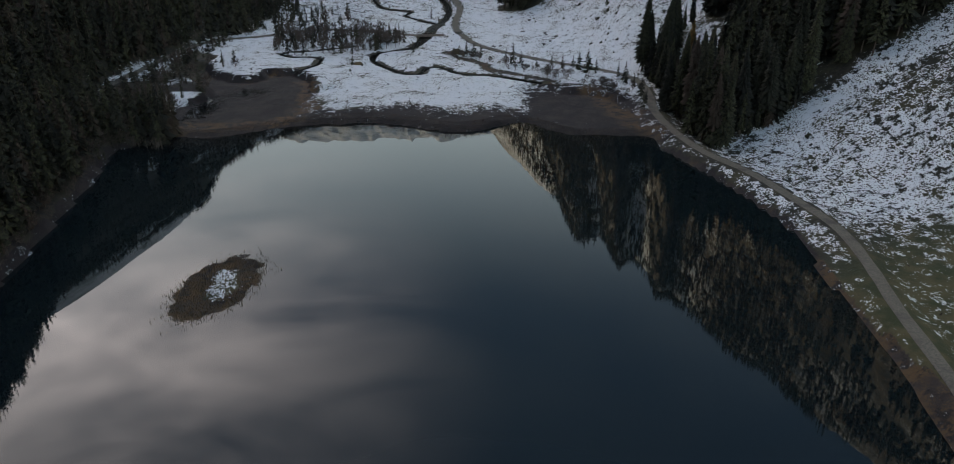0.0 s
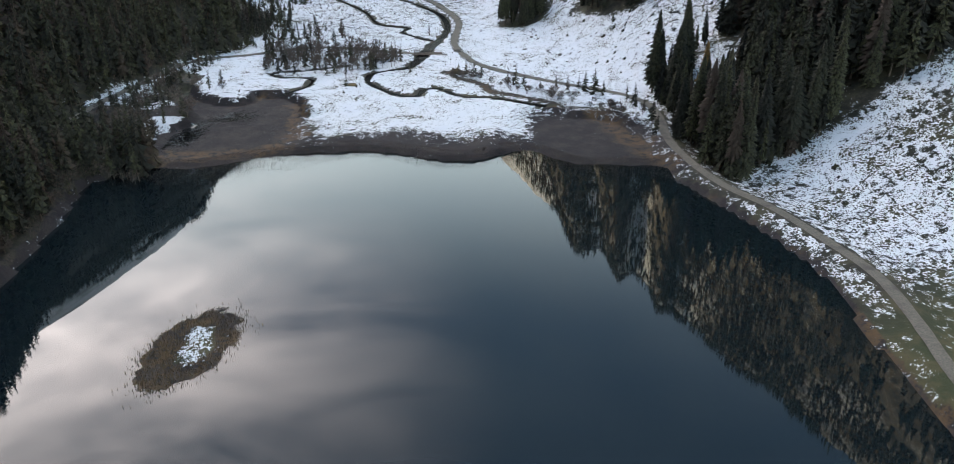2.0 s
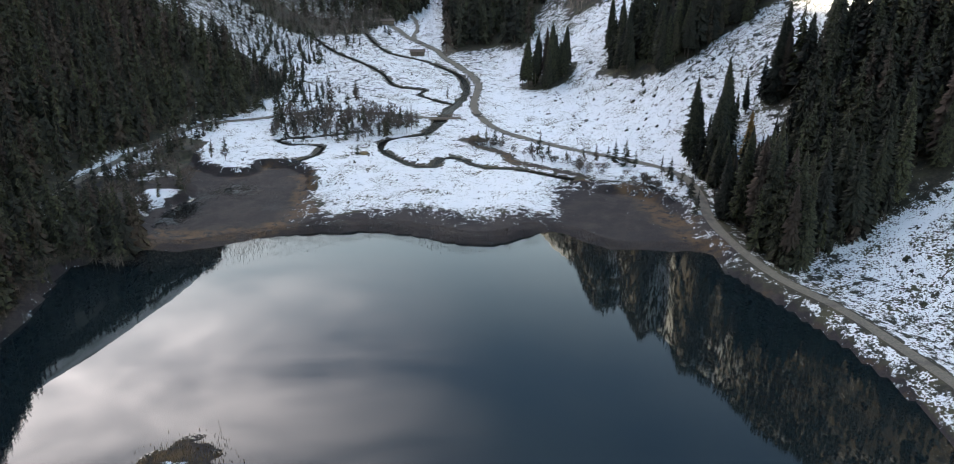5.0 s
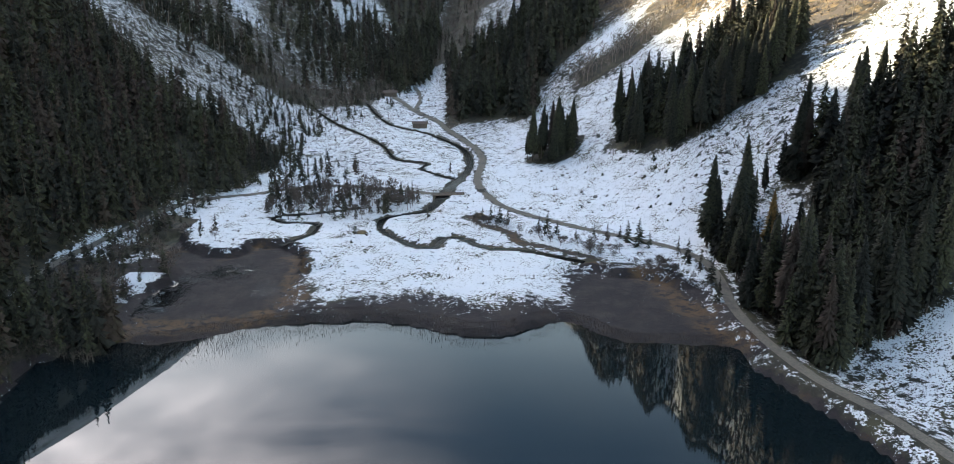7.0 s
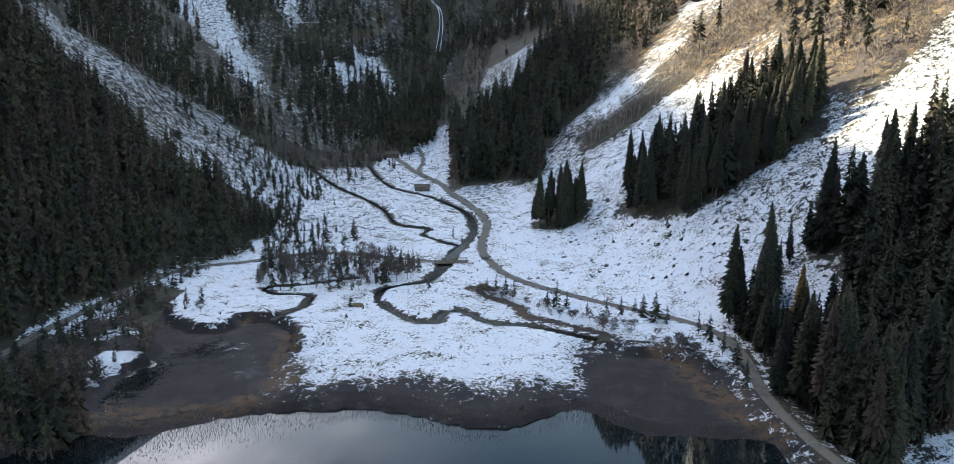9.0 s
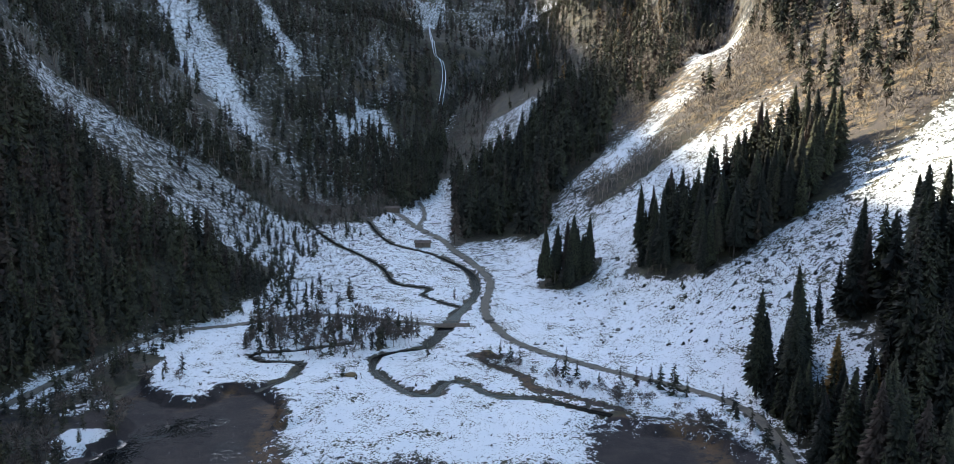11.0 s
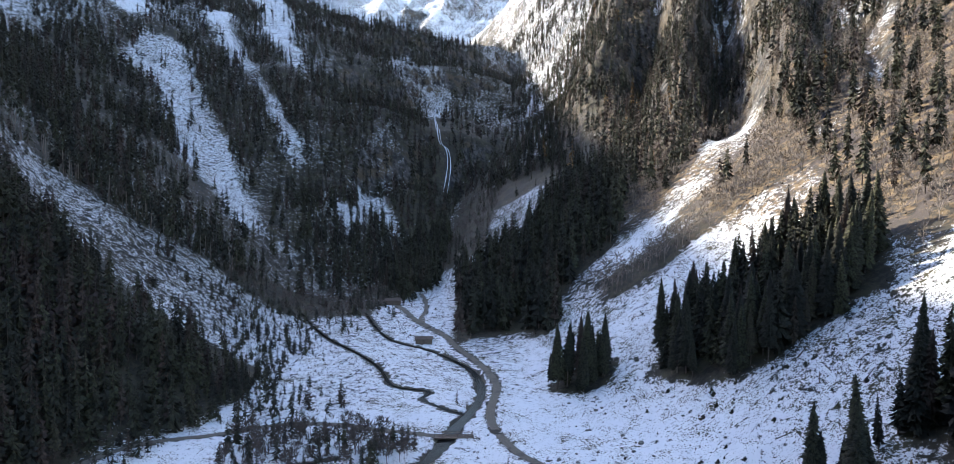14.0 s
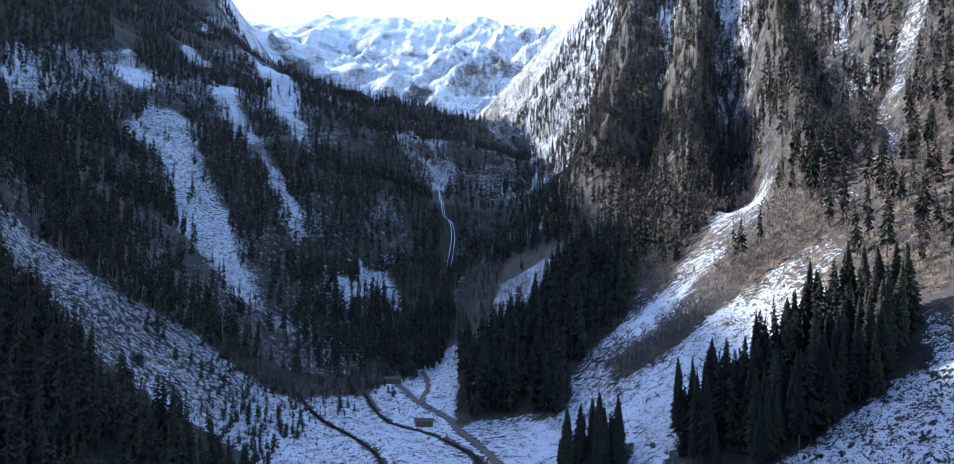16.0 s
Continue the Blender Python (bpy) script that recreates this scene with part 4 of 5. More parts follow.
sx, sy = scatter(NPR, -178, -136, 215, 345, 3.6)
keep = (line_distance(sx, sy, LEFT_ROAD) > 3.5) & (NPR.random(len(sx)) < 0.8) & (sx < np.interp(sy, *zip(*LEFT_FOOT)))
stand("forest_edge", LOWER, sx[keep], sy[keep], 22 * NPR.uniform(0.3, 1.0, int(keep.sum())), (BARK, NEEDLES), "dense dark spruces along the uphill edge of the forest road", "forest", NPR)
poles = [spruce_arrays(RNG, 7, 4, 1.4, 0.62, 0.09, 0.5)]
sx, sy = NPR.uniform(-262, -160, 46), NPR.uniform(-3, 7, 46)
sy = sy + np.interp(sx, (-262, -241, -205, -172, -152), (484, 487, 499, 514, 535))
stand("bare_stemmed_spruces", poles, sx, sy, NPR.uniform(15, 24, 46), (PALE_LIT_TWIGS, NEEDLES), "tall spruces with pale bare stems at the edge of a clearing", "forest", NPR)
far = ok & ~near
stand("upper_west_stand", LOWER, x[far], y[far], tall[far], (BARK, NEEDLES), "dense dark spruce forest high on the shaded slope", "forest", NPR)

x, y = scatter(NPR, -134, -97, 196, 335, 2.2)
ok = clear_of_ways(x, y, 2.8) & (inside(x, y, LEFT_BAY) < -0.5) & (x < np.interp(y, (190, 250, 300, 310, 335), (-100, -104, -117, -116, -112)))
ok &= (inside(x, y, [(-113, 252), (-99, 250), (-99, 263), (-113, 268)]) < 0) & (NPR.random(len(x)) < 0.8)
brown = ok & (NPR.random(len(x)) < 0.5)
ok &= ~brown
stand("shore_thicket", LOWER, x[ok], y[ok], NPR.uniform(2, 7.5, int(ok.sum())), (BARK, NEEDLES), "thicket of young spruces between forest road and reedy bay", "forest", NPR, broad=1.5)
stand("shore_brush", BARE_LOW, x[brown], y[brown], NPR.uniform(2, 5.0, int(brown.sum())), (TWIGS, TWIGS), "brown leafless brush between forest road and reedy bay", "brush", NPR)

# forest over the snowy strip and on the shaded headwall
x, y = scatter(NPR, -640, 20, 450, 1330, 5.4)
z = height(x, y)
ok = (inside(x, y, STRIP_TOP) > 0) & (z < 560) & clear_of_ways(x, y, 5) & (-x - 7 < 0.85 * (y - 132) + 30)
cx, cz, cy = zip(*CREST)
ok &= y < np.interp(x, cx, cy) + 25
ok &= line_distance(x, y, FALL) > 7
for g in GULLIES:
    ok &= (inside(x, y, g) < -1 + 6 * fractal(x, y, 20, 3, 133)) | (NPR.random(len(x)) < 0.05)
for g in SPECKLED:
    ok &= (inside(x, y, g) < 0) | (NPR.random(len(x)) < 0.35)
thin = fractal(x, y, 70, 5, 135, 0.65) + 0.22 * ridged(y * 0.9 + x * 0.55, (x - y) * 0.22, 60, 2, 62)
ok &= NPR.random(len(x)) < np.clip(0.84 + 0.2 * step(-x, 400, 480) - 1.9 * thin, 0.12, 0.98)
tall = 21 * NPR.uniform(0.3, 1.0, len(x)) ** 0.7 * (1 - 0.25 * step(z, 250, 500))
larch = ok & (NPR.random(len(x)) < 0.10 + 0.10 * step(fractal(x, y, 60, 2, 136), 0.1, 0.4))
stand("headwall_larches", FAR, x[larch], y[larch], 1.05 * tall[larch], (BARK, BARE_LARCH), "rust-brown and half-bare larches among the headwall spruces", "forest", NPR)
ok &= ~larch
near = ok & (y < 720)
stand("headwall_stand", LOWER, x[near], y[near], tall[near], (BARK, NEEDLES), "steep dark spruce and larch forest broken by snowy gullies", "forest", NPR)
ok &= ~near
stand("high_headwall_stand", FAR, x[ok], y[ok], tall[ok], (BARK, NEEDLES), "dark spruces high on the steep shaded headwall", "forest", NPR)

# forest of the east side, high up, in ribs
x, y = scatter(NPR, -60, 400, 380, 1400, 5.8)
z = height(x, y)
dr = 0.92 * (x - 53) + 0.387 * (y - 281)
ok = (dr > 112) & (z < 560) & (inside(x, y, STRIP_TOP) < 0)
for g in (EAST_GULLY_A, EAST_GULLY_B, EAST_GULLY_C, EAST_MEADOW, MID_PATCH, BRUSH_STRIP):
    ok &= inside(x, y, g) < -2
along = -0.387 * x + 0.92 * y
c = along - 1.35 * (dr - 239)
rib = 0.60 + 0.20 * step(y, 620, 760) + 0.15 * step(c, 800, 860) + 0.75 * np.exp(-((c - 645) / 42) ** 2) + 0.85 * np.exp(-((c - 520) / 20) ** 2) + 0.5 * np.exp(-((c - 815) / 22) ** 2) - 0.2 * np.exp(-((c - 745) / 30) ** 2) - 0.3 * np.exp(-((c - 570) / 24) ** 2) - 0.12 * step(c, 840, 890) + (1.0 + 0.5 * step(c, 780, 850)) * fractal(x, y, 38, 3, 137)
ok &= NPR.random(len(x)) < np.clip(rib, 0.06, 0.95) * np.where(inside(x, y, BRUSH_EAST) > 0, 0.3, 1)
tall = 25 * NPR.uniform(0.3, 1.0, len(x)) ** 0.7
larch = ok & (NPR.random(len(x)) < 0.12)
gold = larch & (NPR.random(len(x)) < 0.12)
larch &= ~gold
stand("slope_larches", FAR, x[larch], y[larch], tall[larch], (BARK, BARE_LARCH), "brown half-bare larches among the spruces of the sunny mountainside", "forest", NPR)
stand("golden_larches", FAR, x[gold], y[gold], tall[gold], (BARK, LARCH), "golden autumn larches among dark spruces on rocky ribs", "forest", NPR)
ok &= ~larch & ~gold
near = ok & (y < 560)
stand("east_slope_stand", MEDIUM, x[near], y[near], tall[near], (BARK, NEEDLES), "sunlit spruces scattered over the dry slope", "forest", NPR)
ok &= ~near
mid_part = ok & (y < 860)
ok &= ~mid_part
stand("east_mountain_stand", LOWER, x[mid_part], y[mid_part], tall[mid_part], (BARK, NEEDLES), "sunlit spruces on rocky ribs of the mountainside", "forest", NPR, broad=0.85)
stand("far_mountain_stand", FAR, x[ok], y[ok], tall[ok], (BARK, NEEDLES), "spruces high on the far rocky mountainside", "forest", NPR, broad=0.9)

# small trees of the hanging valley, and the wooded spur out to the west
x, y = scatter(NPR, -420, 220, 1270, 1950, 17)
ok = NPR.random(len(x)) < np.clip(0.25 + 0.7 * fractal(x, y, 120, 3, 139), 0, 0.9) * (height(x, y) < 560)
stand("hanging_valley_trees", FAR, x[ok], y[ok], NPR.uniform(7, 14, int(ok.sum())), (BARK, NEEDLES), "small scattered spruces in the snowy hanging valley", "forest", NPR)
x, y = scatter(NPR, -900, -230, 180, 900, 15)
ok = (-x - 7 > 0.82 * (y - 132) + 25) & (-x < 140 + 0.95 * y)
stand("west_spur_stand", FAR, x[ok], y[ok], NPR.uniform(14, 24, int(ok.sum())), (BARK, NEEDLES), "dark spruce forest on the steep western spur", "forest", NPR)

x, y = scatter(NPR, -1000, -560, 900, 1660, 10)
z = height(x, y)
ok = (z < 860) & (z > 430) & (NPR.random(len(x)) < np.where(y > 1260, 0.85, 0.05))
for g in GULLIES:
    ok &= inside(x, y, g) < 0
stand("west_ridge_stand", FAR, x[ok], y[ok], NPR.uniform(16, 26, int(ok.sum())), (BARK, NEEDLES), "dark spruces along the high western ridge", "forest", NPR, broad=1.5)

# stands on the foot of the east slope
def filled(outline, spacing, gap=2.0):
    p = np.array(outline)
    x, y = scatter(NPR, p[:, 0].min(), p[:, 0].max(), p[:, 1].min(), p[:, 1].max(), spacing)
    edge = inside(x, y, outline) + 2.6 * fractal(x, y, 13, 2, 155) + 0.6
    ok = (edge > 0) & clear_of_ways(x, y, gap) & (NPR.random(len(x)) < 0.55 + 0.4 * step(edge, 1, 9))
    return x[ok], y[ok]


x, y = filled(EAST_STAND, 4.0, 3.4)
ok = inside(x, y, EAST_CLEARING) < 0
x, y = x[ok], y[ok]
front = (inside(x, y, EAST_STAND) < 13) & (x < 112)
tall = 30 * NPR.uniform(0.45, 1.0, len(x)) ** 0.6
tall = np.where((np.abs(x - 66) < 12) & (np.abs(y - 262) < 14), tall * 0.6, tall)
stand("east_spruce_stand", MIDDLE, x[~front], y[~front], tall[~front], (BARK, NEEDLES), "dense tall spruce forest beside the shore road", "forest", NPR)
SINGLES = [(px, py, pt) for px, py, pt in zip(x[front], y[front], tall[front])]
x, y = scatter(NPR, 54, 92, 212, 304, 3.6)
ok = (inside(x, y, EAST_STAND) > 0.5) & (inside(x, y, EAST_CLEARING) < 0) & clear_of_ways(x, y, 3.2)
stand("stand_edge_spruces", MIDDLE, x[ok], y[ok], NPR.uniform(7, 19, int(ok.sum())), (BARK, NEEDLES), "younger dark spruces filling the edge of the roadside forest", "forest", NPR)
x, y = filled(MID_STAND, 3.3)
front = (y < 372) | (inside(x, y, MID_STAND) < 4)
tall = 27 * NPR.uniform(0.35, 1.0, len(x)) ** 0.7
stand("slope_spruce_stand", MIDDLE, x[~front], y[~front], tall[~front], (BARK, NEEDLES), "dark spruce stand on the snowy slope", "forest", NPR)
SINGLES += [(px, py, pt) for px, py, pt in zip(x[front], y[front], tall[front])]
x, y = filled(SMALL_GROUP, 2.5, 1.0)
SINGLES += [(px, py, pt) for px, py, pt in zip(x, y, NPR.uniform(11, 26, len(x)))]
x, y = filled(HEAD_STAND, 5.0, 2.6)
tall = 29 * NPR.uniform(0.35, 1.0, len(x)) ** 0.7
stand("valley_spruce_stand", MEDIUM, x, y, tall, (BARK, NEEDLES), "tall dark spruces where the valley narrows", "forest", NPR)
x, y = filled(ROAD_STAND, 5.0, 2.6)
stand("roadside_spruce_stand", MEDIUM, x, y, NPR.uniform(16, 24, len(x)), (BARK, NEEDLES), "dark spruces above the valley road", "forest", NPR)


# young trees scattered over the cleared strip and the valley floor
x, y = scatter(NPR, -420, -60, 380, 640, 3.8)
ok = (inside(x, y, LOW_LEFT_STAND) < 0) & (inside(x, y, STRIP_TOP) < 2) & clear_of_ways(x, y, 4) & (x < -62 - 0.3 * np.maximum(560 - y, 0))
ok &= NPR.random(len(x)) < np.clip(0.36 + 0.7 * fractal(x, y, 45, 3, 141) + 0.35 * step(-x, 90, 105) * (y < 470) * step(x, -150, -120), 0.03, 0.9)
stand("young_spruces", LOWER, x[ok], y[ok], NPR.uniform(2.5, 8.0, int(ok.sum())), (BARK, NEEDLES), "young spruces scattered over the snowy clearing", "forest", NPR, broad=1.6)

x, y = scatter(NPR, -122, -58, 346, 425, 3.4)
ok = (inside(x, y, [(-120, 348), (-104, 350), (-84, 362), (-62, 363), (-72, 385), (-95, 405), (-112, 422), (-122, 400)]) > 0) & clear_of_ways(x, y, 3)
ok &= NPR.random(len(x)) < np.clip(0.18 + 0.55 * step(-x, 78, 108) + 0.4 * fractal(x, y, 18, 2, 143), 0.03, 0.9)
stand("roadside_young_spruces", LOWER, x[ok], y[ok], NPR.uniform(3, 9, int(ok.sum())), (BARK, NEEDLES), "dark young spruces beside the forest road", "forest", NPR, broad=1.5)

# leafless trees of the sunny slope
x, y = scatter(NPR, -175, 300, 360, 830, 3.9)
dr = 0.92 * (x - 53) + 0.387 * (y - 281)
dense = np.maximum.reduce([0.8 * (inside(x, y, BRUSH_FOOT) > 0), 1.2 * (inside(x, y, BRUSH_STRIP) > 0), 0.6 * (inside(x, y, BRUSH_EAST) > 0), 1.0 * (inside(x, y, BRUSH_HEAD) > 0) * (inside(x, y, MID_PATCH) < 0),
                           0.6 * (dr > 100) * (y < 980) * (x > 20) * (inside(x, y, EAST_MEADOW) < 0) * (inside(x, y, EAST_GULLY_C) < 0) * (inside(x, y, EAST_GULLY_A) < 0) * (inside(x, y, EAST_GULLY_B) < 0)])
ok = NPR.random(len(x)) < dense * (0.85 + 1.0 * fractal(x, y, 24, 3, 151)) * np.where((y > 640) & (x > 25), 0.5, 1.2)
# sun and shade are put into twig colour: pale copy east, dark copy elsewhere
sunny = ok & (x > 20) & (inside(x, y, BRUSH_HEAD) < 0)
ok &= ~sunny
stand("leafless_wood", BARE_LOW, x[sunny], y[sunny], NPR.uniform(5, 12, int(sunny.sum())), (PALE_LIT_TWIGS, PALE_LIT_TWIGS), "leafless trees of a hillside wood, coloured pale as sunlit", "forest", NPR)
stand("leafless_brush", BARE_LOW, x[ok], y[ok], NPR.uniform(3, 8, int(ok.sum())), (TWIGS, TWIGS), "leafless trees and brush, coloured dark for the shaded valley slope", "forest", NPR)


x, y = scatter(NPR, -80, 40, 610, 800, 9)
ok = (inside(x, y, BRUSH_HEAD) > 0) & (NPR.random(len(x)) < np.where(inside(x, y, MID_PATCH) > 0, 0.2, 0.6))
stand("fan_spruces", LOWER, x[ok], y[ok], NPR.uniform(3, 11, int(ok.sum())), (BARK, NEEDLES), "small dark spruces scattered over the brushy fan", "forest", NPR)

# single trees
def tree_maker(kinds, name, label, category, group, low_mat, high_mat, parts=("trunk", "crown")):
    made = []
    for trunk, crown in kinds:
        made.append((arrays_mesh(parts[0], trunk, low_mat), arrays_mesh(parts[1], crown, high_mat)))

    def plant(px, py, tall, rng, wide=1.0):
        low, high = made[rng.randrange(len(made))]
        root = tagged(new(name), label, category, group)
        z = float(height(px, py)[0]) - 0.15
        root.matrix_world = Matrix.LocRotScale((px, py, z), Euler((rng.gauss(0, 0.025), rng.gauss(0, 0.025), rng.uniform(0, 6.28))), (tall * wide, tall * wide, tall))
        for me in (low, high):
            ob = new(me.name.split(".")[0], me)
            ob.parent = root
        return root

    return plant


plant_spruce = tree_maker(HIGH, "spruce", "tall dark green spruce at the edge of a stand", "tree", "spruces", BARK, NEEDLES)
TR = random.Random(21)
keep = SINGLES if len(SINGLES) < 190 else TR.sample(SINGLES, 190)
rest = [s for s in SINGLES if s not in set(keep)]
for px, py, pt in keep:
    plant_spruce(px, py, pt, TR, TR.uniform(0.85, 1.1))
if rest:
    q = np.array(rest)
    stand("edge_spruces", MIDDLE, q[:, 0], q[:, 1], q[:, 2], (BARK, NEEDLES), "tall dark spruces at the edge of the stands", "forest", NPR)

YOUNG = [spruce_arrays(RNG, 20, 6, 0.85, skirt, wide, 0.8) for skirt, wide in ((0.04, 0.12), (0.1, 0.15), (0.02, 0.18), (0.16, 0.10))]
plant_young = tree_maker(YOUNG, "young_spruce", "young dark spruce standing in the snowy flat", "tree", "young spruces", BARK, NEEDLES)
plant_bare = tree_maker(BARE, "leafless_tree", "leafless grey-brown tree in the snow", "tree", "leafless trees", TWIGS, TWIGS)
x, y = scatter(NPR, -100, -34, 300, 354, 2.8)
belt = inside(x, y, [(-93, 322), (-84, 312), (-74, 318), (-62, 312), (-52, 316), (-40, 328), (-38, 346), (-56, 353), (-78, 354), (-95, 345)])
ok = (belt > 0) & clear_of_ways(x, y, 2.2) & (line_distance(x, y, INLET) > 1.2)
for px, py in zip(x[ok], y[ok]):
    if TR.random() < 0.85:
        if TR.random() < 0.5:
            plant_young(px, py, 9.0 * TR.uniform(0.2, 1.0), TR, TR.uniform(0.9, 1.6))
        else:
            plant_bare(px, py, TR.uniform(3, 8), TR, TR.uniform(0.8, 1.4))
for px, py, pt in ((-14, 318, 5), (-11, 316, 7), (-8, 315, 6), (-5, 314, 5.5), (5, 304, 7), (8, 306, 8.5), (7, 302, 5), (11, 303, 6), (23, 302, 5), (27, 299, 6), (33, 297, 7.5), (36, 293, 9.5),
                   (39, 291, 6), (31, 300, 5), (17, 301, 3.5), (-33, 318, 5.5), (-30, 380, 6), (-55, 300, 4), (46, 282, 7), (48, 277, 8), (50, 270, 6), (51, 262, 7), (52, 256, 5), (50, 250, 6)):
    plant_young(px, py, pt, TR, TR.uniform(1.2, 1.7))
for k in range(60):
    px, py = TR.uniform(-120, -98), TR.uniform(206, 305)
    if float(height(px, py)[0]) > 0.4 and line_distance(np.array([px]), np.array([py]), LEFT_ROAD)[0] > 3 and inside(np.array([px]), np.array([py]), LEFT_BAY)[0] < 0:
        if TR.random() < 0.45:
            plant_young(px, py, TR.uniform(3, 8), TR, TR.uniform(1.0, 1.4))
        else:
            plant_bare(px, py, TR.uniform(4, 9), TR, TR.uniform(1.0, 1.4))
for k in range(46):
    s = TR.random()
    px, py = 2 + 48 * s + TR.uniform(-4, 4), 304 - 38 * s + TR.uniform(-4, 3)
    if line_distance(np.array([px]), np.array([py]), SHORE_ROAD)[0] > 2.4 and line_distance(np.array([px]), np.array([py]), RIVER)[0] > 3:
        plant_bare(px, py, TR.uniform(1.8, 4.2), TR, TR.uniform(1.1, 1.6))
for k in range(16):
    plant_bare(-12 + TR.uniform(-5, 8), 314 + TR.uniform(-5, 5), TR.uniform(1.6, 3.6), TR, 1.5)
plant_larch = tree_maker(HIGH[:2], "larch", "rust-brown autumn larch among dark spruces", "tree", "larches", BARK, LARCH)
for px, py, pt in ((69, 271, 19), (74, 262, 14)):
    plant_larch(px, py, pt, TR, 1.2)

# ---- water falling down the headwall ----
fall_z = height(FALL[:, 0], FALL[:, 1]) + 1.0
ribbon("waterfall", FALL, 0.25 + 0.7 * np.abs(fractal(FALL[:, 0], FALL[:, 1], 12, 2, 401)), fall_z, FOAM, "thin white waterfall on the dark headwall", "waterfall")


STRAND = FALL[len(FALL) // 3:] + np.array((3.2, 0.0)) * np.linspace(0.3, 1, len(FALL) - len(FALL) // 3)[:, None]
ribbon("waterfall_strand", STRAND, 0.2 + 0.5 * np.abs(fractal(STRAND[:, 0], STRAND[:, 1], 9, 2, 402)), height(STRAND[:, 0], STRAND[:, 1]) + 1.0, FOAM, "thin side strand of the white waterfall", "waterfall")


# ---- reeds, heath and stones ----
def tufts(name, x, y, tall, wide, mat, label, category, rng, blades=4, sink=0.05, floor=-9.0):
    """Tufts of blades as one mesh."""
    z = np.maximum(height(x, y), floor) - sink
    n = len(x)
    a = rng.uniform(0, 6.283, (n, blades))
    r = wide[:, None] * rng.uniform(0.4, 1.0, (n, blades))
    h = tall[:, None] * rng.uniform(0.6, 1.1, (n, blades))
    c, s = np.cos(a), np.sin(a)
    w = 0.2 * wide[:, None] + 0 * a
    base = np.stack([x[:, None] + 0.25 * r * c - w * s, y[:, None] + 0.25 * r * s + w * c, z[:, None] + 0 * a], -1)
    other = np.stack([x[:, None] + 0.25 * r * c + w * s, y[:, None] + 0.25 * r * s - w * c, z[:, None] + 0 * a], -1)
    tip = np.stack([x[:, None] + r * c, y[:, None] + r * s, z[:, None] + h], -1)
    v = np.stack([base, other, tip], 2).reshape(-1, 3)
    me = fill_mesh(bpy.data.meshes.new(name), v, np.arange(len(v)), np.full(n * blades, 3), False)
    me.materials.append(mat)
    return tagged(new(name, me), label, category, kind="stuff")


x, y = scatter(NPR, -108, 54, 194, 262, 0.38)
wet, ins = inside(x, y, OPEN_WATER), inside(x, y, SNOW_FLAT)
reach = fringe_width(x)
patchy = fractal(x, y, 5, 3, 411)
inland = -wet + 2.2 * fractal(x, y, 9, 3, 412)
chance = step(inland, -4.5, 0.6 * reach) * (0.75 + 0.7 * patchy) * (wet > -reach - 5) * (1 - step(ins, -3, 3))
ok = NPR.random(len(x)) < chance
k = int(ok.sum())
tufts("reeds", x[ok], y[ok], NPR.uniform(0.18, 0.5, k), NPR.uniform(0.10, 0.28, k), REED, "brown dead reeds standing in the shallow lake edge", "reeds", NPR, 5, 0.03, -0.08)

x, y = scatter(NPR, -70, -40, 112, 156, 0.36)
island = islet_depth(x, y) + 1.0 * fractal(x, y, 4, 3, 414)
ok = NPR.random(len(x)) < np.where(island > 0, 0.75, 0.6 * np.exp(island / 1.1)) * (island > -5) * np.where(inside(x, y, ISLET_SNOW) > 0, 0.35, 1)
k = int(ok.sum())
tufts("islet_reeds", x[ok], y[ok], NPR.uniform(0.25, 0.7, k), NPR.uniform(0.10, 0.26, k), STRAW_REED, "tawny dead reeds and sedge covering the small islet", "reeds", NPR, 5, 0.03, -0.08)

x, y = scatter(NPR, -122, 76, 96, 310, 0.8)
wet, ins = inside(x, y, OPEN_WATER), inside(x, y, SNOW_FLAT)
bay = np.maximum(inside(x, y, LEFT_BAY), inside(x, y, RIGHT_BAY))
bank = 0.5 * np.clip(1 - np.abs(wet + 0.8) / 1.6, 0, 1) * ((y < 200) | (x > 46))
chance = np.maximum(bank, 0.35 * (bay > -1) * (0.6 + 1.2 * fractal(x, y, 7, 3, 415)))
ok = (NPR.random(len(x)) < chance) & (ins < 2)
k = int(ok.sum())
tufts("sedge", x[ok], y[ok], NPR.uniform(0.2, 0.5, k), NPR.uniform(0.10, 0.28, k), REED, "dark withered sedge over the marshy bays", "reeds", NPR, 4, 0.03, -0.05)

x, y = scatter(NPR, -330, 220, 110, 620, 1.9)
z = height(x, y)
dens = np.clip(0.13 + 0.55 * fractal(x, y, 26, 3, 421), 0, 0.7) * step(z, 2.0, 12) + 0.03
dens = np.where((x < -60) & (y > 360), dens * 1.4 + 0.26, dens)
ok = (NPR.random(len(x)) < dens) & (z > 0.5) & clear_of_ways(x, y, 2.4) & (inside(x, y, OPEN_WATER) < -3)
k = int(ok.sum())
size = NPR.uniform(0.3, 1.0, k) * NPR.uniform(0.6, 1.3, k)
tufts("heath", x[ok], y[ok], size * 0.9, size, HEATH, "low dark heath and dead brush poking through snow", "brush", NPR, 6)


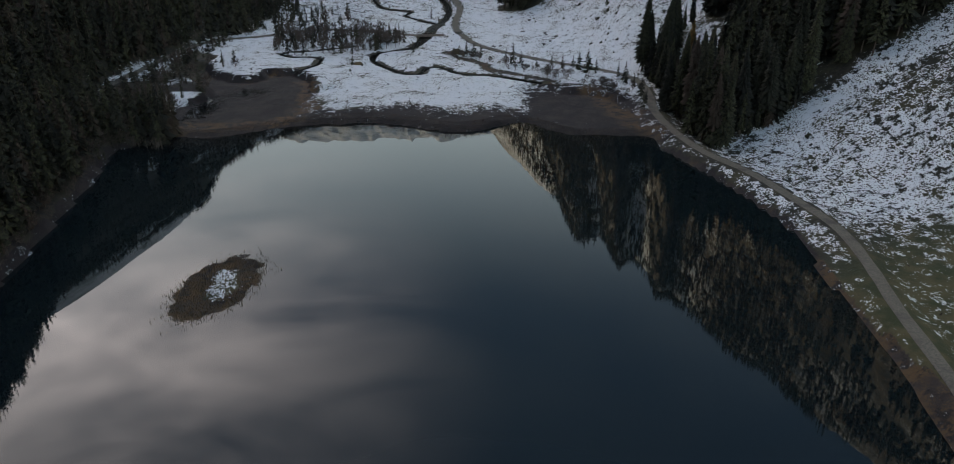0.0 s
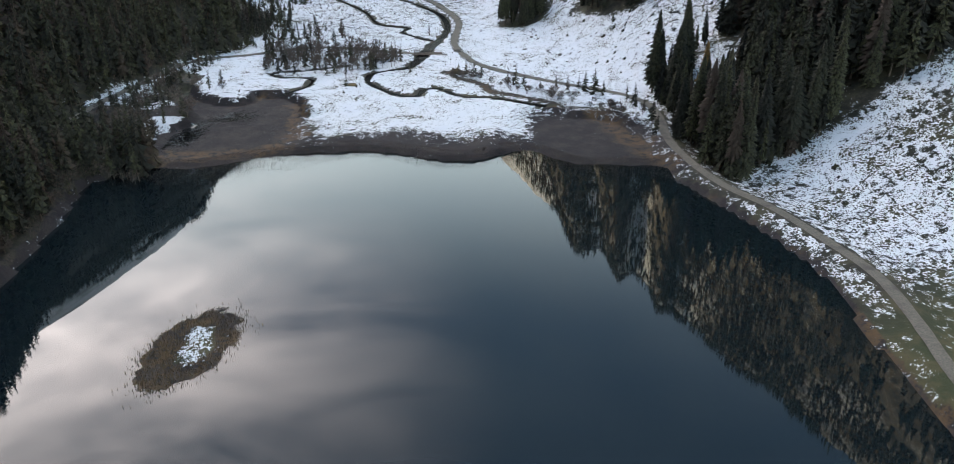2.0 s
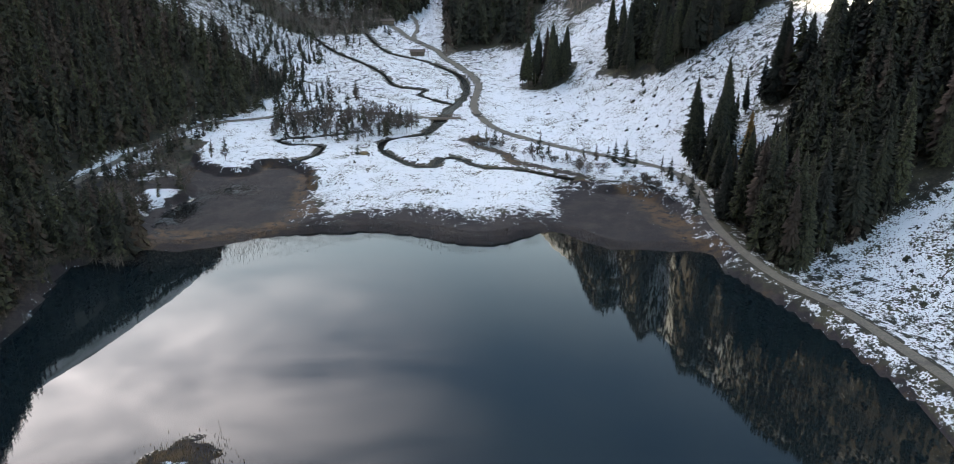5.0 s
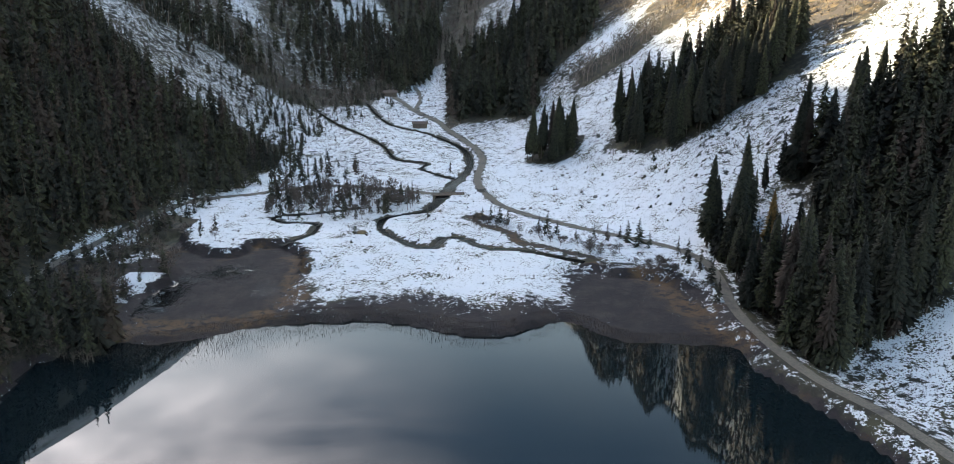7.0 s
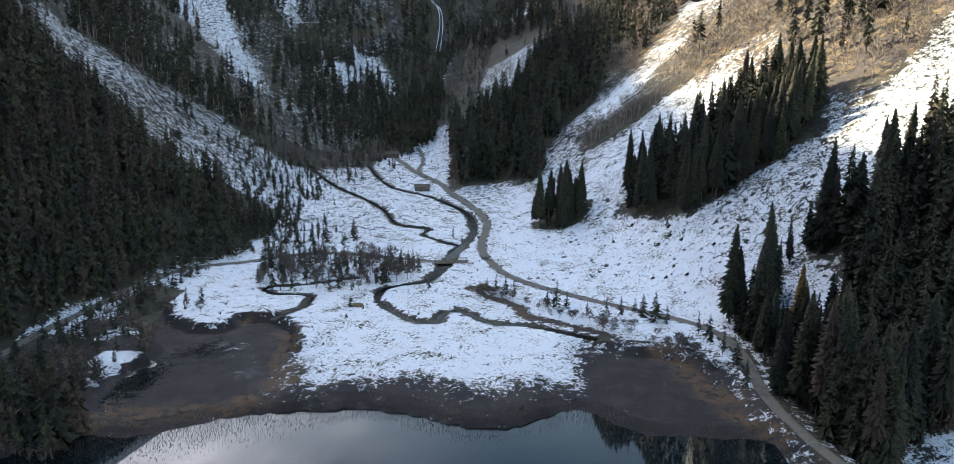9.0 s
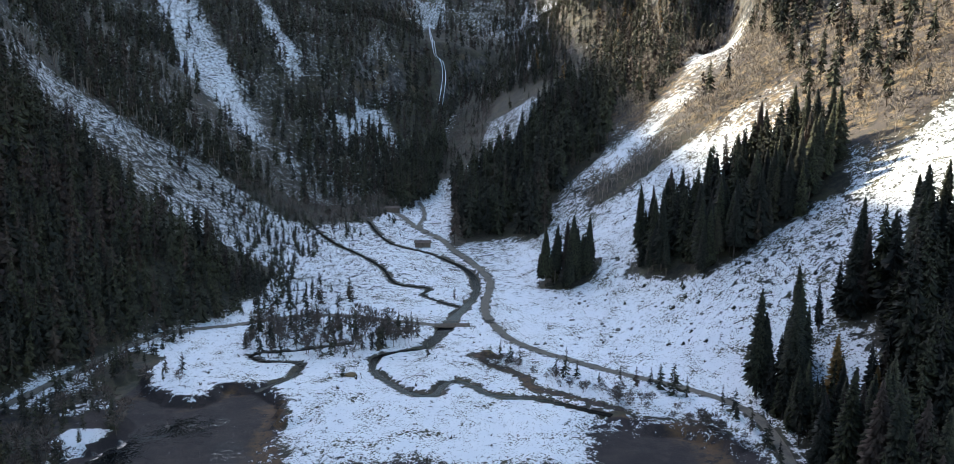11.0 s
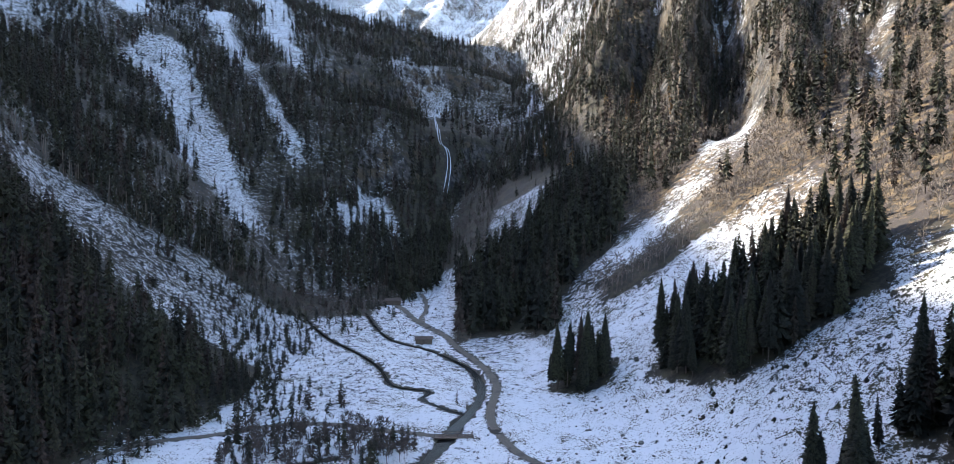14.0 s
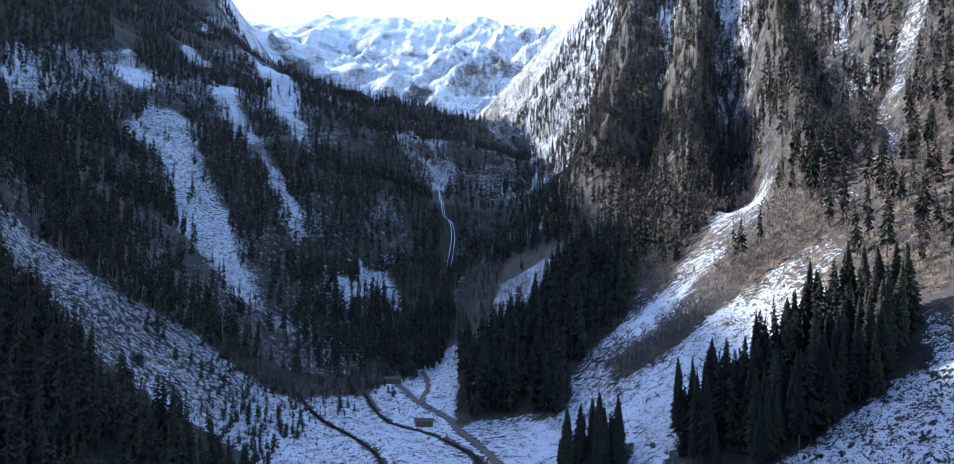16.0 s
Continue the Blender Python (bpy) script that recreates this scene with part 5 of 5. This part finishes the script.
def boulder_mesh(rng):
    bm = bmesh.new()
    bmesh.ops.create_icosphere(bm, subdivisions=2, radius=1.0)
    for v in bm.verts:
        v.co *= 1 + 0.28 * noise.noise(v.co * 1.3 + Vector((rng.uniform(0, 50), 0, 0)))
        v.co.z *= 0.62
    me = bpy.data.meshes.new("boulder")
    bm.to_mesh(me)
    bm.free()
    me.materials.append(ROCK)
    return me


BOULDERS = [boulder_mesh(random.Random(s)) for s in (1, 2, 3, 4)]
BR = random.Random(31)
spots = [(27.6, 345, 0.9), (17, 374, 0.8), (19, 375, 0.6), (-2, 330, 0.8), (0, 333, 0.6), (24, 392, 0.7), (88, 343, 1.0)]
for k in range(46):
    spots.append((BR.uniform(0, 70), BR.uniform(325, 400), BR.uniform(0.3, 0.7)))
for px, py, r in spots:
    if inside(np.array([px]), np.array([py]), MID_STAND)[0] > 0 or line_distance(np.array([px]), np.array([py]), SHORE_ROAD)[0] < 2.6:
        continue
    ob = tagged(new("boulder", BR.choice(BOULDERS)), "grey weathered boulder lying in the snow", "boulder", "boulders")
    ob.matrix_world = Matrix.LocRotScale((px, py, float(height(px, py)[0]) + 0.1 * r), Euler((0, 0, BR.uniform(0, 6.28))), (r * BR.uniform(0.9, 1.4), r, r))


# ---- bridge and huts ----
def box(bm, x0, x1, y0, y1, z0, z1):
    made = bmesh.ops.create_cube(bm, size=1.0)["verts"]
    for v in made:
        v.co = Vector((x0 if v.co.x < 0 else x1, y0 if v.co.y < 0 else y1, z0 if v.co.z < 0 else z1))


def part(name, bm, mat, parent, label=""):
    me = bpy.data.meshes.new(name)
    bmesh.ops.bevel(bm, geom=bm.edges[:], offset=0.02, segments=1, affect="EDGES")
    bm.to_mesh(me)
    bm.free()
    me.materials.append(mat)
    ob = new(name, me)
    ob.parent = parent
    if label:
        ob["label"] = label
    return ob


def slab(name, dims, mat, parent, label=""):
    bm = bmesh.new()
    box(bm, *dims)
    return part(name, bm, mat, parent, label)


bridge_z = float(max(level_along(LEFT_ROAD)[-1], 1.2)) + 0.1
bridge = tagged(new("bridge"), "small wooden road bridge over the dark river", "bridge")
bridge.matrix_world = pose(-28.5, 351.8, bridge_z, 0, 0, 6)
for k in range(-2, 3):
    slab("beam", (-6.2, 6.2, k * 0.8 - 0.15, k * 0.8 + 0.15, -0.45, -0.1), WOOD, bridge)
plank_bm = bmesh.new()
box(plank_bm, -0.14, 0.14, -2.1, 2.1, -0.1, 0.0)
plank = part("plank", plank_bm, WOOD, bridge)
plank.location.x = -6.0
for k in range(1, 41):
    ob = new("plank", plank.data)
    ob.parent = bridge
    ob.location.x = -6.0 + 0.3 * k
for side in (-2.0, 2.0):
    for k in range(6):
        px = -5.8 + k * 2.32
        slab("post", (px - 0.07, px + 0.07, side - 0.07, side + 0.07, -0.1, 1.0), WOOD, bridge)
    slab("rail", (-6.1, 6.1, side - 0.06, side + 0.06, 0.86, 0.98), WOOD, bridge)
    slab("middle_rail", (-6.1, 6.1, side - 0.04, side + 0.04, 0.42, 0.52), WOOD, bridge)
for side in (-1, 1):
    slab("abutment", (side * 6.9 - 0.9, side * 6.9 + 0.9, -2.3, 2.3, -2.2, -0.12), ROCK, bridge, "rough stone abutment")


def hut(px, py, turn, long, deep, tall, label):
    """A small plank hut under a low pitched roof."""
    root = tagged(new("hut"), label, "hut")
    root.matrix_world = pose(px, py, float(height(px, py)[0]) - 0.1, 0, 0, turn)
    for name, dims in (("front_wall", (-long / 2, long / 2, -deep / 2, -deep / 2 + 0.2, 0, tall)), ("rear_wall", (-long / 2, long / 2, deep / 2 - 0.2, deep / 2, 0, tall)),
                       ("side_wall", (-long / 2, -long / 2 + 0.2, -deep / 2 + 0.2, deep / 2 - 0.2, 0, tall)), ("side_wall", (long / 2 - 0.2, long / 2, -deep / 2 + 0.2, deep / 2 - 0.2, 0, tall))):
        slab(name, dims, WOOD, root)
    slab("door", (-0.5, 0.5, -deep / 2 - 0.05, -deep / 2, 0.1, 2.0), BARK, root, "dark plank door")
    for sy in (-1, 1):
        roof = slab("roof_half", (-long / 2 - 0.5, long / 2 + 0.5, 0, deep / 2 + 0.7, 0, 0.12), BARK, root)
        roof.matrix_basis = Matrix.Translation((0, 0, tall + deep * 0.22)) @ Matrix.Rotation(0 if sy > 0 else math.pi, 4, "Z") @ Matrix.Rotation(radians(-22), 4, "X")
    for sx in (-1, 1):
        gable = bmesh.new()
        w = [gable.verts.new((sx * (long / 2 - d), s * (deep / 2 - 0.05), tall)) for d in (0.02, 0.18) for s in (-1, 1)]
        t = [gable.verts.new((sx * (long / 2 - d), 0, tall + deep * 0.2)) for d in (0.02, 0.18)]
        for f in ((w[0], w[1], t[0]), (w[2], w[3], t[1]), (w[0], w[2], t[1], t[0]), (w[1], w[3], t[1], t[0]), (w[0], w[1], w[3], w[2])):
            gable.faces.new(f)
        bmesh.ops.recalc_face_normals(gable, faces=gable.faces[:])
        part("gable", gable, WOOD, root)
    return root


hut(-53, 467, 8, 7.5, 4.2, 2.3, "low weathered wooden hut with a dark roof beside the river")
hut(-82, 553, 5, 8.5, 5.0, 2.6, "dark wooden hut with a pitched roof at the road's end")


# ---- fallen logs, juniper and hummocks ----
def log_mesh(rng):
    """A fallen trunk one long, lying along x, with broken limb stubs."""
    bm = bmesh.new()
    rings = []
    for k in range(6):
        s = k / 5
        r = 0.032 * (1 - 0.6 * s) * rng.uniform(0.9, 1.1)
        rings.append([bm.verts.new((s - 0.5, r * math.cos(a) + 0.01 * math.sin(4 * s), r * math.sin(a) + r * 0.7)) for a in (6.283 * i / 7 for i in range(7))])
    for a, b in zip(rings[:-1], rings[1:]):
        for i in range(7):
            bm.faces.new((a[i], a[(i + 1) % 7], b[(i + 1) % 7], b[i]))
    bm.faces.new(rings[0][::-1])
    bm.faces.new(rings[-1])
    for k in range(5):
        x0, a = rng.uniform(-0.1, 0.45), rng.uniform(0.2, 2.9)
        base = [bm.verts.new((x0 + 0.008 * math.cos(t), 0.008 * math.sin(t), 0.03)) for t in (0, 2.1, 4.2)]
        tip = bm.verts.new((x0 + 0.06, 0.13 * math.cos(a), 0.03 + 0.10 * math.sin(a)))
        for i in range(3):
            bm.faces.new((base[i], base[(i + 1) % 3], tip))
    bmesh.ops.recalc_face_normals(bm, faces=bm.faces[:])
    me = bpy.data.meshes.new("fallen_log")
    bm.to_mesh(me)
    bm.free()
    me.materials.append(BARK)
    return me


LOGS = [log_mesh(random.Random(k)) for k in (1, 2, 3)]
LR = random.Random(77)
for k in range(13):
    px, py = (LR.uniform(52, 92), LR.uniform(318, 356)) if k < 9 else (LR.uniform(84, 118), LR.uniform(180, 226))
    long = LR.uniform(3.0, 6.0)
    turn = LR.gauss(0.4, 0.5)
    dx, dy = 0.5 * long * math.cos(turn), 0.5 * long * math.sin(turn)
    low, mid_z, high = (float(height(px + q * dx, py + q * dy)[0]) for q in (-1, 0, 1))
    ob = tagged(new("fallen_log", LR.choice(LOGS)), "dark fallen tree trunk lying on the snowy slope", "log", "fallen logs")
    ob.matrix_world = Matrix.LocRotScale((px, py, max(mid_z, 0.5 * (low + high)) - 0.05), Euler((0, -math.atan2(high - low, long), turn)), (long, long, long))

plant_juniper = tree_maker([spruce_arrays(RNG, 9, 9, 1.3, 0.02, wide, 0.6, True) for wide in (0.75, 0.95, 0.6)], "juniper_bush", "low dark juniper bush poking through the snow", "bush", "juniper bushes", BARK, NEEDLES, ("stem", "foliage"))
for k in range(46):
    px, py = (LR.uniform(18, 84), LR.uniform(318, 372)) if k < 30 else (LR.uniform(82, 125), LR.uniform(178, 232))
    if inside(np.array([px]), np.array([py]), MID_STAND)[0] < -1 and line_distance(np.array([px]), np.array([py]), SHORE_ROAD)[0] > 3:
        plant_juniper(px, py, LR.uniform(0.7, 1.5), LR, LR.uniform(0.9, 1.4))


def hummock(px, py, r, tall, seed):
    """A low mound grown over with dead grass."""
    bm = bmesh.new()
    bmesh.ops.create_icosphere(bm, subdivisions=3, radius=1.0)
    for v in bm.verts:
        rough = 1 + 0.22 * noise.noise(v.co * 2.1 + Vector((seed, 0, 0))) + 0.10 * noise.noise(v.co * 6 + Vector((0, seed, 0)))
        v.co = Vector((v.co.x * r * rough, v.co.y * r * 0.8 * rough, v.co.z * tall * rough))
    me = bpy.data.meshes.new("grass_hummock")
    bm.to_mesh(me)
    bm.free()
    me.materials.append(STRAW_REED)
    ob = tagged(new("grass_hummock", me), "brown grassy hummock standing out of the snowy flat", "mound", "hummocks")
    ob.location = (px, py, float(height(px, py)[0]))
    return ob


hummock(-53, 301, 1.9, 0.8, 3.0)
hummock(-15, 322, 2.4, 1.5, 8.0)
hummock(-12.5, 319.5, 1.5, 1.0, 15.0)
